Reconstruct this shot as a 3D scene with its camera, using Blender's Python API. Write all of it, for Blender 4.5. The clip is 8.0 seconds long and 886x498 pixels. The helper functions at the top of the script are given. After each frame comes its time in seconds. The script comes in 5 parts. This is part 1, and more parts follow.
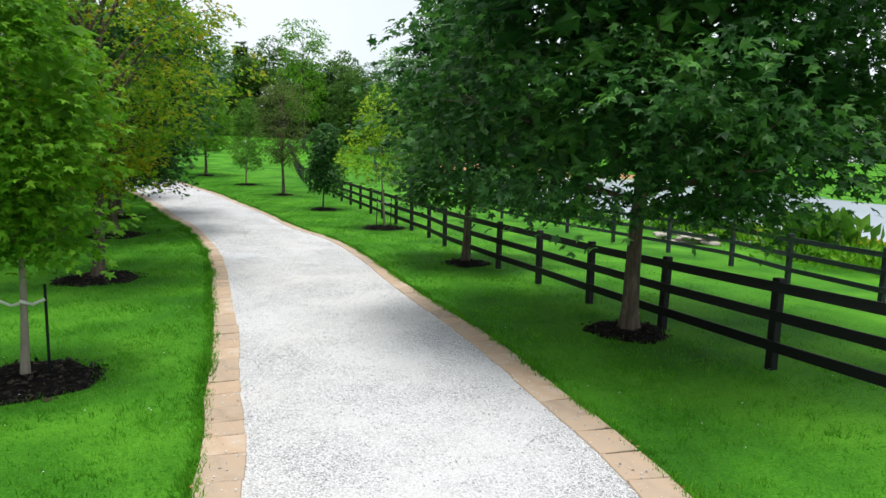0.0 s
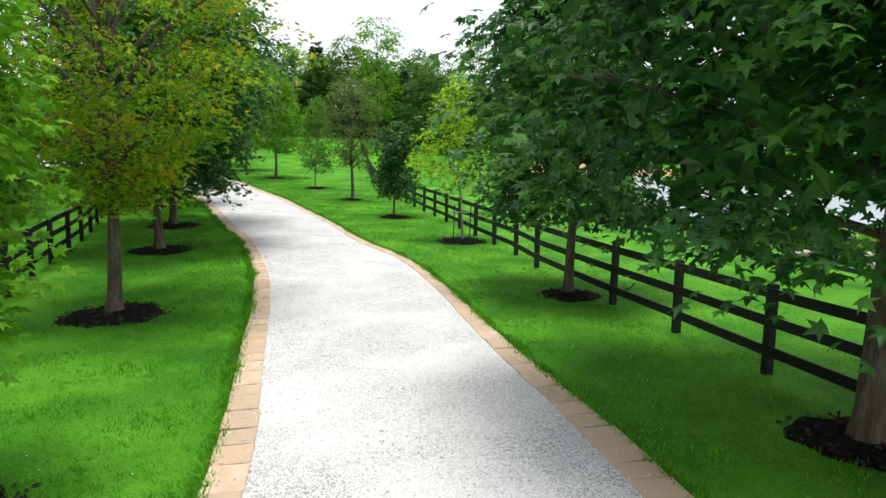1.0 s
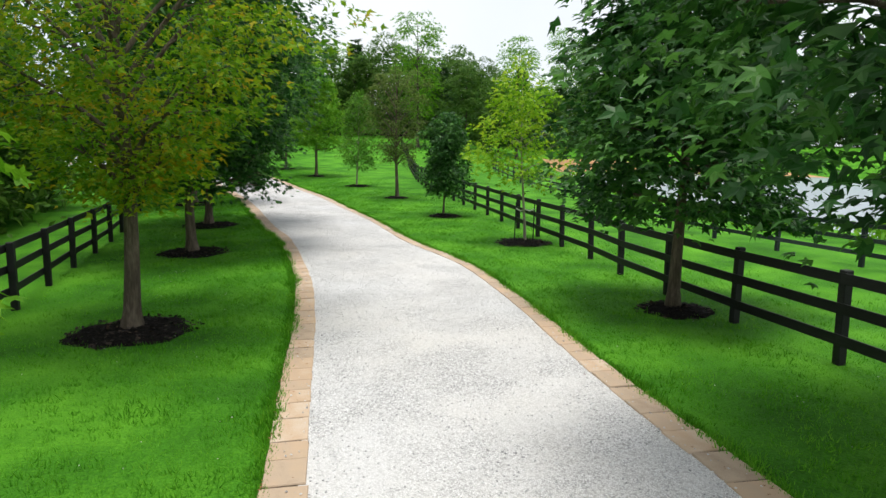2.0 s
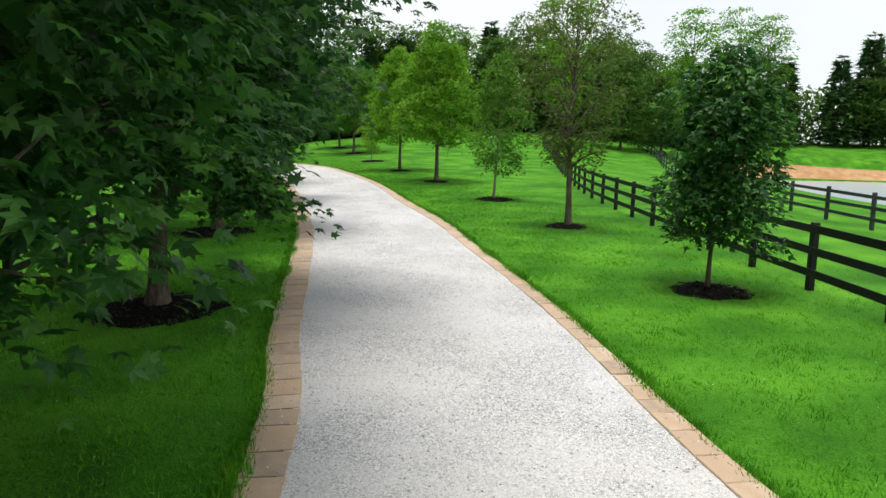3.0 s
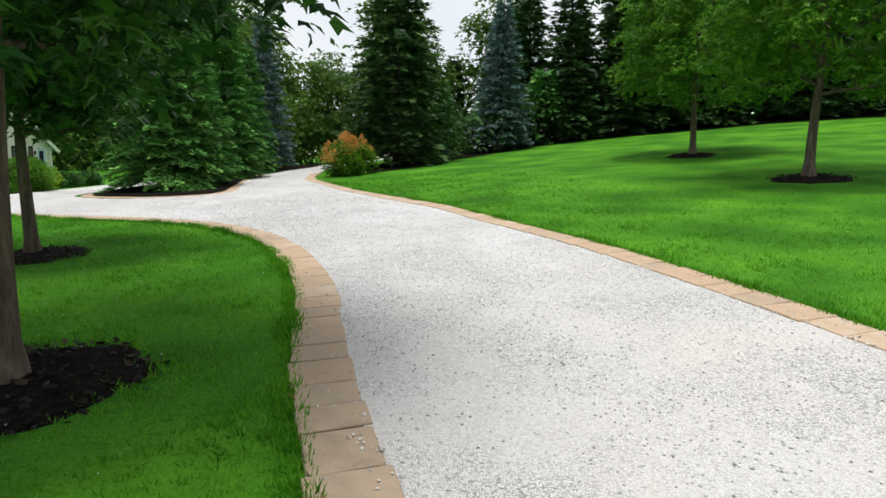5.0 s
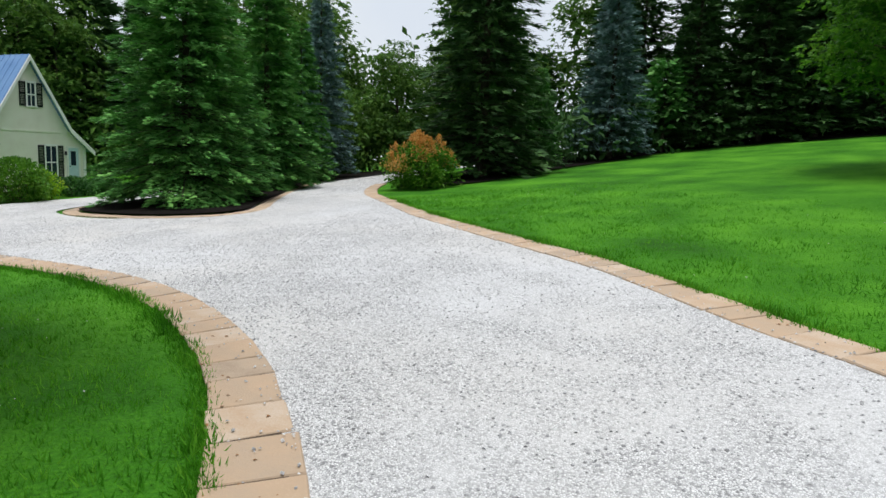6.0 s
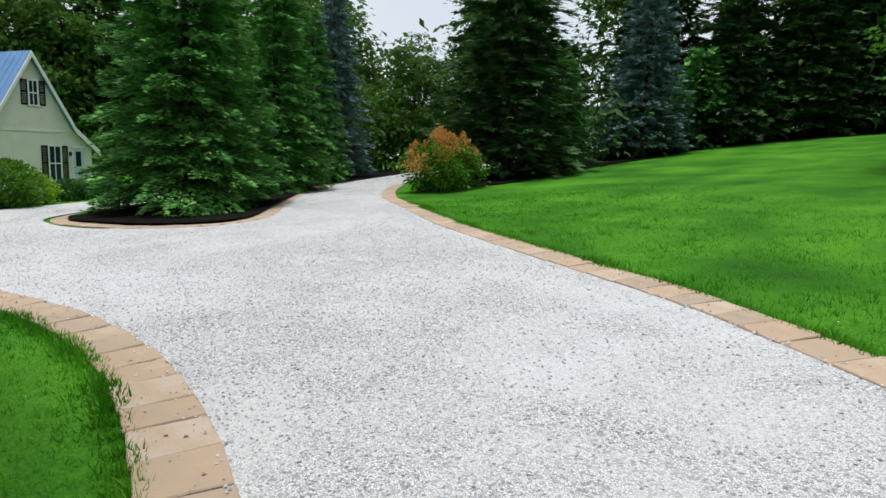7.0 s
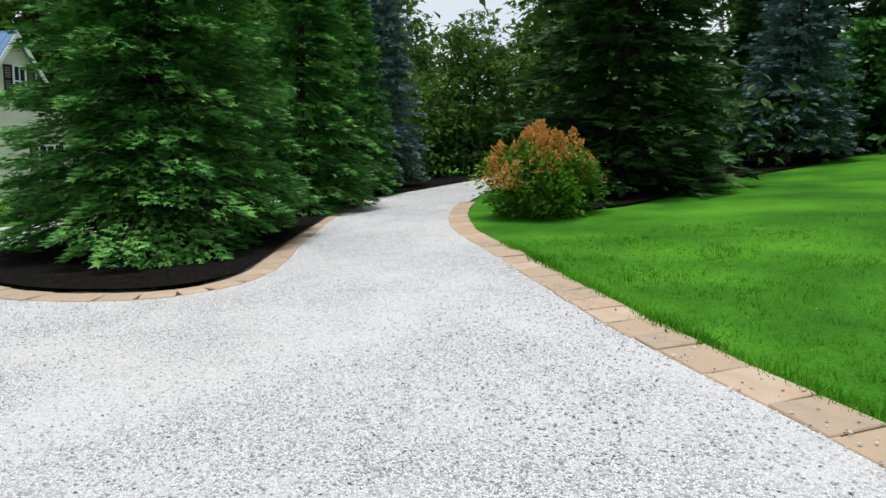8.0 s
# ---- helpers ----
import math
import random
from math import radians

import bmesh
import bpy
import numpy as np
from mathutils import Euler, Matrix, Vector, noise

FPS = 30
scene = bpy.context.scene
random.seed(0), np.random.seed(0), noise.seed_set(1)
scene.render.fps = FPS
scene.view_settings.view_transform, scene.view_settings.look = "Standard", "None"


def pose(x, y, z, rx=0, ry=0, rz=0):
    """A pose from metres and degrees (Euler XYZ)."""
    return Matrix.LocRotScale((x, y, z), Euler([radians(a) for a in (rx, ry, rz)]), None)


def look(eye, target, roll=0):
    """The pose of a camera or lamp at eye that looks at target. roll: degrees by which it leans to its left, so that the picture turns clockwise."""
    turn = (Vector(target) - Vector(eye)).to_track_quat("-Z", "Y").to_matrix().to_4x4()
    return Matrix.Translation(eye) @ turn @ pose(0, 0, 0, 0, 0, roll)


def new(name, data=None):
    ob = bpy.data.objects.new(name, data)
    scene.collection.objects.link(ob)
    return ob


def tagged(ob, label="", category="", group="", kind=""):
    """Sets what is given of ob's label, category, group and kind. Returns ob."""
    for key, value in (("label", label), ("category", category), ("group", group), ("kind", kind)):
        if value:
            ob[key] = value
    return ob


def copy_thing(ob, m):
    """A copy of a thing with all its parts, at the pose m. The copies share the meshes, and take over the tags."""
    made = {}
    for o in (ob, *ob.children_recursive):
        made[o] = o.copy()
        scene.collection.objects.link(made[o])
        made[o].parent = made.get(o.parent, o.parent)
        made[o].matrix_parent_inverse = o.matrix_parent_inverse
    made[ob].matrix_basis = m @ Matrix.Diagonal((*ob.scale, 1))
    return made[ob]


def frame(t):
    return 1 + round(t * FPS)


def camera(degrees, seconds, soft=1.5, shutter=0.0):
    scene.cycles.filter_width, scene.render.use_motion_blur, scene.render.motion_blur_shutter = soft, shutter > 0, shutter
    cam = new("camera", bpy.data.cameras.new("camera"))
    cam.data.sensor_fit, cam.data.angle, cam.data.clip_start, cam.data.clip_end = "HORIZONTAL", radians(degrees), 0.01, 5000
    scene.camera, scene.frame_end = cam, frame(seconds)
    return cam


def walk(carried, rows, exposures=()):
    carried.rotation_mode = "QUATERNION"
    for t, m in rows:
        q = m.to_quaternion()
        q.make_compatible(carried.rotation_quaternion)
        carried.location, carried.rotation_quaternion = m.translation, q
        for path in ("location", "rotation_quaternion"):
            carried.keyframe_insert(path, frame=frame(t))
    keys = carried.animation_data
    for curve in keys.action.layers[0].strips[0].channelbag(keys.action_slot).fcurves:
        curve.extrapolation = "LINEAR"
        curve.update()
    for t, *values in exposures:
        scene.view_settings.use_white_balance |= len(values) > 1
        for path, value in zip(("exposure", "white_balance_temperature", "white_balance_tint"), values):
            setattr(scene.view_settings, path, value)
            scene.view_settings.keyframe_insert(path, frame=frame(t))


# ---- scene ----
cam = camera(68.0, 8.0)
PATH = [
    (0, (2.784, 0.955, 2.934), (2.723, 2.936, 2.668), 1.4),
    (0.2, (2.473, 2.878, 2.967), (2.351, 4.857, 2.702), 1.3),
    (0.5, (2.323, 3.996, 3.013), (2.121, 5.967, 2.741), 1.1),
    (0.8, (2.193, 4.521, 3.022), (1.944, 6.487, 2.751), 0.9),
    (1, (2.123, 4.869, 3.039), (1.841, 6.83, 2.766), 0.9),
    (1.2, (1.993, 5.183, 3.025), (1.683, 7.14, 2.756), 0.9),
    (2.3, (0.018, 10.146, 2.661), (-0.394, 12.083, 2.384), 0.8),
    (2.5, (-1.005, 13.557, 2.615), (-1.449, 15.488, 2.34), 1.1),
    (2.7, (-2.354, 17.221, 2.636), (-2.909, 19.122, 2.356), 1.2),
    (3, (-4.725, 22.483, 2.614), (-5.477, 24.315, 2.337), 1.2),
    (3.3, (-8.209, 28.788, 2.695), (-9.160, 30.525, 2.411), 1.1),
    (3.5, (-11.185, 33.663, 2.712), (-12.23, 35.345, 2.427), 1.1),
    (4, (-19.536, 46.021, 2.988), (-20.648, 47.658, 2.7), 1.0),
    (4.3, (-24.477, 52.371, 3.151), (-25.631, 53.979, 2.864), 0.9),
    (4.5, (-28.205, 56.24, 3.229), (-29.383, 57.831, 2.942), 1.0),
    (5, (-35.727, 62.894, 3.275), (-37.025, 64.388, 2.989), 1.3),
    (6.3, (-42.487, 68.456, 3.254), (-43.943, 69.799, 2.979), 2.0),
    (6.5, (-42.758, 68.644, 3.322), (-44.218, 69.981, 3.039), 1.7),
    (7, (-43.668, 69.209, 3.331), (-45.141, 70.533, 3.048), 1.8),
    (7.5, (-45.321, 70.339, 3.418), (-46.815, 71.636, 3.129), 1.9),
    (8, (-49.884, 73.027, 3.466), (-51.433, 74.259, 3.178), 2.1),
]
walk(cam, [(t, look(eye, target, roll)) for t, eye, target, roll in PATH], exposures=[(0, 0.06, 6300, 10), (0.5, 0.26, 6400, 10), (1.2, 0.32, 6500, 10), (2.5, -0.03, 6550, 10), (3.5, 0.14, 6650, 10), (4.2, 0.06, 6750, 10), (5, -0.08, 6550, 10), (6.5, -0.3, 6200, 10), (8, -0.24, 6250, 10)])

# ---------------------------------------------------------------- light
world = bpy.data.worlds.new("sky")
scene.world = world
world.use_nodes = True
wn, wl = world.node_tree.nodes, world.node_tree.links
wn.clear()
sky = wn.new("ShaderNodeTexSky")
sky.sky_type = "NISHITA"
sky.sun_disc = False
sky.sun_elevation, sky.sun_rotation = radians(86), radians(166)
sky.dust_density = 4.0
cloud = wn.new("ShaderNodeTexNoise")
cloud.inputs["Scale"].default_value = 3.0
cloud.inputs["Detail"].default_value = 6.0
ramp = wn.new("ShaderNodeValToRGB")
ramp.color_ramp.elements[0].position, ramp.color_ramp.elements[0].color = 0.35, (10.6, 11.3, 12.2, 1)
ramp.color_ramp.elements[1].position, ramp.color_ramp.elements[1].color = 0.6, (11.5, 12.0, 12.4, 1)
mixw = wn.new("ShaderNodeMixRGB")
mixw.inputs["Fac"].default_value = 0.9
bgw = wn.new("ShaderNodeBackground")
bgw.inputs["Strength"].default_value = 0.088
outw = wn.new("ShaderNodeOutputWorld")
wl.new(cloud.outputs["Fac"], ramp.inputs["Fac"])
wl.new(sky.outputs["Color"], mixw.inputs["Color1"])
wl.new(ramp.outputs["Color"], mixw.inputs["Color2"])
wl.new(mixw.outputs["Color"], bgw.inputs["Color"])
wl.new(bgw.outputs["Background"], outw.inputs["Surface"])

sun = new("sun", bpy.data.lights.new("sun", "SUN"))
sun.data.energy = 3.2
sun.data.angle = radians(26)
sun.data.color = (1.0, 0.96, 0.88)
sun.matrix_world = look((0, 0, 60), (-1, 4, 0))

# ---------------------------------------------------------------- materials
def noise_mat(name, colors, scale=6.0, fine=60.0, rough=0.85, bump=0.3, bump_dist=0.01, metal=0.0, island=0.0, obrand=0.0, spec=0.3, stretch=None):
    """A surface with two scales of colour variation and fine relief."""
    m = bpy.data.materials.new(name)
    m.use_nodes = True
    n, l = m.node_tree.nodes, m.node_tree.links
    b = n["Principled BSDF"]
    tc = n.new("ShaderNodeTexCoord")
    src = tc.outputs["Object"]
    if stretch:
        mp = n.new("ShaderNodeMapping")
        mp.inputs["Scale"].default_value = stretch
        l.new(src, mp.inputs["Vector"])
        src = mp.outputs["Vector"]
    a = n.new("ShaderNodeTexNoise")
    a.inputs["Scale"].default_value = scale
    a.inputs["Detail"].default_value = 5.0
    f = n.new("ShaderNodeTexNoise")
    f.inputs["Scale"].default_value = fine
    f.inputs["Detail"].default_value = 4.0
    l.new(src, a.inputs["Vector"])
    l.new(src, f.inputs["Vector"])
    add = n.new("ShaderNodeMath")
    add.operation = "MULTIPLY_ADD"
    l.new(f.outputs["Fac"], add.inputs[0])
    add.inputs[1].default_value = 0.5
    l.new(a.outputs["Fac"], add.inputs[2])
    last = add.outputs[0]
    if island or obrand:
        r = n.new("ShaderNodeNewGeometry") if island else n.new("ShaderNodeObjectInfo")
        more = n.new("ShaderNodeMath")
        more.operation = "MULTIPLY_ADD"
        l.new(r.outputs["Random Per Island"] if island else r.outputs["Random"], more.inputs[0])
        more.inputs[1].default_value = island or obrand
        l.new(last, more.inputs[2])
        last = more.outputs[0]
    top = 1.0 + (island or obrand)
    mr = n.new("ShaderNodeMapRange")
    mr.inputs["From Min"].default_value = 0.25 * 1.5
    mr.inputs["From Max"].default_value = top
    l.new(last, mr.inputs["Value"])
    cr = n.new("ShaderNodeValToRGB")
    els = cr.color_ramp.elements
    els[0].color = (*colors[0], 1)
    els[1].color = (*colors[-1], 1)
    for k, c in enumerate(colors[1:-1]):
        els.new((k + 1) / (len(colors) - 1)).color = (*c, 1)
    l.new(mr.outputs[0], cr.inputs["Fac"])
    l.new(cr.outputs["Color"], b.inputs["Base Color"])
    b.inputs["Roughness"].default_value = rough
    b.inputs["Metallic"].default_value = metal
    b.inputs["Specular IOR Level"].default_value = spec
    if bump:
        bp = n.new("ShaderNodeBump")
        bp.inputs["Strength"].default_value = bump
        bp.inputs["Distance"].default_value = bump_dist
        l.new(f.outputs["Fac"], bp.inputs["Height"])
        l.new(bp.outputs["Normal"], b.inputs["Normal"])
    return m


def leaf_mat(name, colors, glow=0.45, rough=0.45, gloss=0.16):
    """Leaves: each leaf takes its own shade; light passes through the blade."""
    m = bpy.data.materials.new(name)
    m.use_nodes = True
    n, l = m.node_tree.nodes, m.node_tree.links
    b, out = n["Principled BSDF"], n["Material Output"]
    g = n.new("ShaderNodeNewGeometry")
    tc = n.new("ShaderNodeTexCoord")
    ns = n.new("ShaderNodeTexNoise")
    ns.inputs["Scale"].default_value = 0.9
    l.new(tc.outputs["Object"], ns.inputs["Vector"])
    ma = n.new("ShaderNodeMath")
    ma.operation = "MULTIPLY_ADD"
    l.new(g.outputs["Random Per Island"], ma.inputs[0])
    ma.inputs[1].default_value = 0.55
    l.new(ns.outputs["Fac"], ma.inputs[2])
    mr = n.new("ShaderNodeMapRange")
    mr.inputs["From Min"].default_value = 0.3
    mr.inputs["From Max"].default_value = 1.2
    l.new(ma.outputs[0], mr.inputs["Value"])
    cr = n.new("ShaderNodeValToRGB")
    els = cr.color_ramp.elements
    els[0].color = (*colors[0], 1)
    els[1].color = (*colors[-1], 1)
    for k, c in enumerate(colors[1:-1]):
        els.new((k + 1) / (len(colors) - 1)).color = (*c, 1)
    l.new(mr.outputs[0], cr.inputs["Fac"])
    l.new(cr.outputs["Color"], b.inputs["Base Color"])
    b.inputs["Roughness"].default_value = rough
    b.inputs["Specular IOR Level"].default_value = gloss
    tr = n.new("ShaderNodeBsdfTranslucent")
    l.new(cr.outputs["Color"], tr.inputs["Color"])
    mx = n.new("ShaderNodeMixShader")
    mx.inputs[0].default_value = glow
    l.new(b.outputs[0], mx.inputs[1])
    l.new(tr.outputs[0], mx.inputs[2])
    l.new(mx.outputs[0], out.inputs["Surface"])
    return m


def gravel_mat():
    """Pale crushed limestone: sharp stones with the shade of their joints in the colour, filled in patches and wheel
    bands by pale fines.
    """
    m = bpy.data.materials.new("limestone_gravel")
    m.use_nodes = True
    n, l = m.node_tree.nodes, m.node_tree.links
    b = n["Principled BSDF"]
    tc = n.new("ShaderNodeTexCoord")
    wob = n.new("ShaderNodeTexNoise")
    wob.inputs["Scale"].default_value = 30.0
    shift = n.new("ShaderNodeVectorMath")
    shift.operation = "MULTIPLY_ADD"
    shift.inputs[1].default_value = (0.015, 0.015, 0.015)
    l.new(tc.outputs["Object"], wob.inputs["Vector"])
    l.new(wob.outputs["Color"], shift.inputs[0])
    l.new(tc.outputs["Object"], shift.inputs[2])
    v = n.new("ShaderNodeTexVoronoi")
    v.inputs["Scale"].default_value = 64.0
    d = n.new("ShaderNodeTexVoronoi")
    d.feature = "DISTANCE_TO_EDGE"
    d.inputs["Scale"].default_value = 64.0
    for k in (v, d):
        l.new(shift.outputs[0], k.inputs["Vector"])
    big = n.new("ShaderNodeTexNoise")
    big.inputs["Scale"].default_value = 0.55
    big.inputs["Detail"].default_value = 6.0
    big.inputs["Roughness"].default_value = 0.62
    l.new(tc.outputs["Object"], big.inputs["Vector"])
    tint = n.new("ShaderNodeTexNoise")
    tint.inputs["Scale"].default_value = 0.22
    tint.inputs["Detail"].default_value = 3.0
    l.new(tc.outputs["Object"], tint.inputs["Vector"])
    cr = n.new("ShaderNodeValToRGB")
    cr.color_ramp.elements[0].color = (0.09, 0.09, 0.095, 1)
    cr.color_ramp.elements[-1].color = (0.88, 0.88, 0.89, 1)
    cr.color_ramp.elements.new(0.15).color = (0.36, 0.36, 0.37, 1)
    cr.color_ramp.elements.new(0.34).color = (0.66, 0.66, 0.67, 1)
    sep = n.new("ShaderNodeSeparateColor")
    l.new(v.outputs["Color"], sep.inputs[0])
    l.new(sep.outputs[0], cr.inputs["Fac"])
    # shade in the crevices between stones, multiplied into their colour
    gap = n.new("ShaderNodeMapRange")
    gap.inputs["From Max"].default_value = 0.16
    gap.inputs["To Min"].default_value = 0.1
    gap.inputs["To Max"].default_value = 1.0
    l.new(d.outputs["Distance"], gap.inputs["Value"])
    mul = n.new("ShaderNodeMixRGB")
    mul.blend_type = "MULTIPLY"
    mul.inputs["Fac"].default_value = 1.0
    l.new(cr.outputs["Color"], mul.inputs["Color1"])
    l.new(gap.outputs[0], mul.inputs["Color2"])
    dust = n.new("ShaderNodeValToRGB")
    dust.color_ramp.elements[0].position, dust.color_ramp.elements[0].color = 0.36, (0.63, 0.63, 0.645, 1)
    dust.color_ramp.elements[1].position, dust.color_ramp.elements[1].color = 0.64, (0.62, 0.60, 0.58, 1)
    l.new(tint.outputs["Fac"], dust.inputs["Fac"])
    mrb = n.new("ShaderNodeMapRange")
    mrb.inputs["From Min"].default_value = 0.40
    mrb.inputs["From Max"].default_value = 0.60
    mrb.inputs["To Min"].default_value = 0.2
    mrb.inputs["To Max"].default_value = 0.7
    l.new(big.outputs["Fac"], mrb.inputs["Value"])
    fine = n.new("ShaderNodeMixRGB")
    l.new(mrb.outputs[0], fine.inputs["Fac"])
    l.new(mul.outputs["Color"], fine.inputs["Color1"])
    l.new(dust.outputs["Color"], fine.inputs["Color2"])
    l.new(fine.outputs["Color"], b.inputs["Base Color"])
    b.inputs["Roughness"].default_value = 0.9
    b.inputs["Specular IOR Level"].default_value = 0.2
    bp = n.new("ShaderNodeBump")
    bp.inputs["Strength"].default_value = 0.5
    bp.inputs["Distance"].default_value = 0.014
    l.new(d.outputs["Distance"], bp.inputs["Height"])
    l.new(bp.outputs["Normal"], b.inputs["Normal"])
    return m


GRASS = noise_mat("lawn_turf", [(0.010, 0.056, 0.003), (0.042, 0.178, 0.007), (0.11, 0.335, 0.017)], scale=0.5, fine=30, rough=0.9, bump=1.0, bump_dist=0.04, spec=0.15)
BLADE = leaf_mat("grass_blade", [(0.030, 0.14, 0.007), (0.09, 0.33, 0.015), (0.24, 0.54, 0.045)], 0.5, 0.6)
GRAVEL = gravel_mat()
STONE = noise_mat("loose_limestone", [(0.07, 0.07, 0.075), (0.50, 0.50, 0.51), (0.82, 0.82, 0.82)], scale=3, fine=80, island=0.9, bump=0.2)
PAVER = noise_mat("tan_sandstone_paver", [(0.25, 0.175, 0.125), (0.42, 0.325, 0.24), (0.48, 0.345, 0.235), (0.56, 0.47, 0.385)], scale=1.8, fine=42, obrand=0.8, bump=0.5, bump_dist=0.008)
SOIL = noise_mat("brown_joint_soil", [(0.03, 0.022, 0.015), (0.07, 0.05, 0.034), (0.13, 0.095, 0.065)], scale=8, fine=70, bump=0.8, bump_dist=0.01)
LITTER = noise_mat("dry_brown_litter", [(0.10, 0.05, 0.02), (0.24, 0.12, 0.05), (0.42, 0.22, 0.09)], scale=6, fine=60, island=0.6, bump=0.2)
MULCH = noise_mat("dark_mulch", [(0.003, 0.0025, 0.0025), (0.008, 0.007, 0.0065), (0.03, 0.023, 0.019)], scale=14, fine=90, bump=1.0, bump_dist=0.04, spec=0.08, rough=1.0)
CHIP = noise_mat("bark_chip", [(0.005, 0.004, 0.004), (0.014, 0.012, 0.01), (0.10, 0.065, 0.04)], scale=5, fine=60, island=0.8, bump=0.3)
BARK = noise_mat("grey_brown_bark", [(0.035, 0.026, 0.019), (0.095, 0.072, 0.052), (0.20, 0.16, 0.12)], scale=9, fine=40, bump=1.0, bump_dist=0.035, stretch=(1, 1, 0.2))
BARK2 = noise_mat("dark_conifer_bark", [(0.02, 0.016, 0.012), (0.05, 0.04, 0.03), (0.09, 0.07, 0.055)], scale=7, fine=40, bump=1.0, bump_dist=0.02, stretch=(1, 1, 0.3))
BARK3 = noise_mat("pale_young_bark", [(0.16, 0.13, 0.10), (0.26, 0.22, 0.18), (0.34, 0.30, 0.25)], scale=9, fine=60, bump=0.6, bump_dist=0.01, stretch=(1, 1, 0.3))
FENCE = noise_mat("black_painted_board", [(0.003, 0.003, 0.004), (0.008, 0.008, 0.009), (0.028, 0.028, 0.03)], scale=2.2, fine=50, rough=0.6, bump=0.4, obrand=0.3, bump_dist=0.004, stretch=(0.3, 1, 1))
FENCE2 = noise_mat("weathered_dark_board", [(0.008, 0.012, 0.014), (0.022, 0.03, 0.034), (0.09, 0.11, 0.11)], scale=2.2, fine=50, rough=0.75, bump=0.4, obrand=0.3, stretch=(0.3, 1, 1))
MAPLE = leaf_mat("dark_maple_leaf", [(0.009, 0.040, 0.009), (0.032, 0.12, 0.022), (0.125, 0.32, 0.05)], 0.34, 0.42, 0.3)
MAPLE2 = leaf_mat("green_maple_leaf", [(0.040, 0.13, 0.012), (0.085, 0.235, 0.018), (0.18, 0.36, 0.034)], 0.42, 0.45, 0.22)
LIME = leaf_mat("yellow_green_leaf", [(0.10, 0.27, 0.010), (0.24, 0.45, 0.018), (0.48, 0.60, 0.04)], 0.45)
TURNING = leaf_mat("turning_maple_leaf", [(0.05, 0.17, 0.010), (0.11, 0.28, 0.012), (0.20, 0.38, 0.014), (0.34, 0.42, 0.016), (0.58, 0.33, 0.016)], 0.42)
FRESH = leaf_mat("fresh_green_leaf", [(0.05, 0.17, 0.008), (0.12, 0.32, 0.013), (0.24, 0.46, 0.03)], 0.45)
DULL = leaf_mat("bronze_green_leaf", [(0.06, 0.10, 0.02), (0.11, 0.18, 0.03), (0.20, 0.27, 0.06)], 0.35)
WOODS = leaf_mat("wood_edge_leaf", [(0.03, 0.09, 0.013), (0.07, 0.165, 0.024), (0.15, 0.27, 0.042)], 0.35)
LAWN_MAPLE = leaf_mat("mid_green_maple_leaf", [(0.06, 0.19, 0.012), (0.13, 0.33, 0.018), (0.28, 0.48, 0.036)], 0.48, 0.45, 0.2)
SPRUCE = leaf_mat("spruce_needle", [(0.026, 0.10, 0.021), (0.09, 0.275, 0.055), (0.25, 0.52, 0.125)], 0.12, 0.6)
BLUE = leaf_mat("blue_spruce_needle", [(0.07, 0.135, 0.12), (0.15, 0.25, 0.235), (0.27, 0.39, 0.375)], 0.1, 0.6)
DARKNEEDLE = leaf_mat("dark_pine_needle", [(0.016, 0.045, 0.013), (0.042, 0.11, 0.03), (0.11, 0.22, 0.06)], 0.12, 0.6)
ORANGE = leaf_mat("rusty_plume", [(0.45, 0.20, 0.04), (0.65, 0.33, 0.08), (0.70, 0.48, 0.18)], 0.35)
GOLD = leaf_mat("goldenrod_flower", [(0.20, 0.25, 0.02), (0.42, 0.38, 0.02), (0.60, 0.48, 0.03)], 0.35)
CLAY = noise_mat("orange_clay_bank", [(0.28, 0.14, 0.06), (0.40, 0.22, 0.10), (0.48, 0.32, 0.18)], scale=0.8, fine=20, bump=0.5)
SIDING = noise_mat("cream_clapboard", [(0.66, 0.63, 0.54), (0.75, 0.72, 0.63), (0.8, 0.78, 0.7)], scale=1.2, fine=30, rough=0.7, bump=0.2)
WHITE = noise_mat("white_trim_paint", [(0.68, 0.67, 0.65), (0.77, 0.76, 0.75), (0.82, 0.82, 0.81)], scale=3, fine=40, rough=0.55, bump=0.1)
BLUEROOF = noise_mat("blue_metal_roof", [(0.10, 0.20, 0.40), (0.14, 0.27, 0.52), (0.20, 0.34, 0.58)], scale=0.8, fine=20, rough=0.4, metal=0.3, bump=0.1)
DOORBLUE = noise_mat("pale_blue_door_paint", [(0.42, 0.55, 0.64), (0.50, 0.63, 0.71), (0.56, 0.68, 0.75)], scale=4, fine=40, rough=0.5, bump=0.1)
SHUTTER = noise_mat("black_shutter_paint", [(0.008, 0.01, 0.012), (0.015, 0.018, 0.02), (0.03, 0.034, 0.036)], scale=4, fine=40, rough=0.5, bump=0.2)
FOUND = noise_mat("grey_foundation", [(0.18, 0.17, 0.16), (0.27, 0.26, 0.25), (0.34, 0.33, 0.31)], scale=3, fine=50)
STAKE = noise_mat("dark_steel_stake", [(0.006, 0.008, 0.014), (0.012, 0.014, 0.022), (0.03, 0.032, 0.04)], scale=5, fine=60, rough=0.5, metal=0.4)
STRAP = noise_mat("white_webbing_strap", [(0.5, 0.49, 0.45), (0.65, 0.64, 0.6), (0.75, 0.74, 0.7)], scale=20, fine=200, rough=0.9)
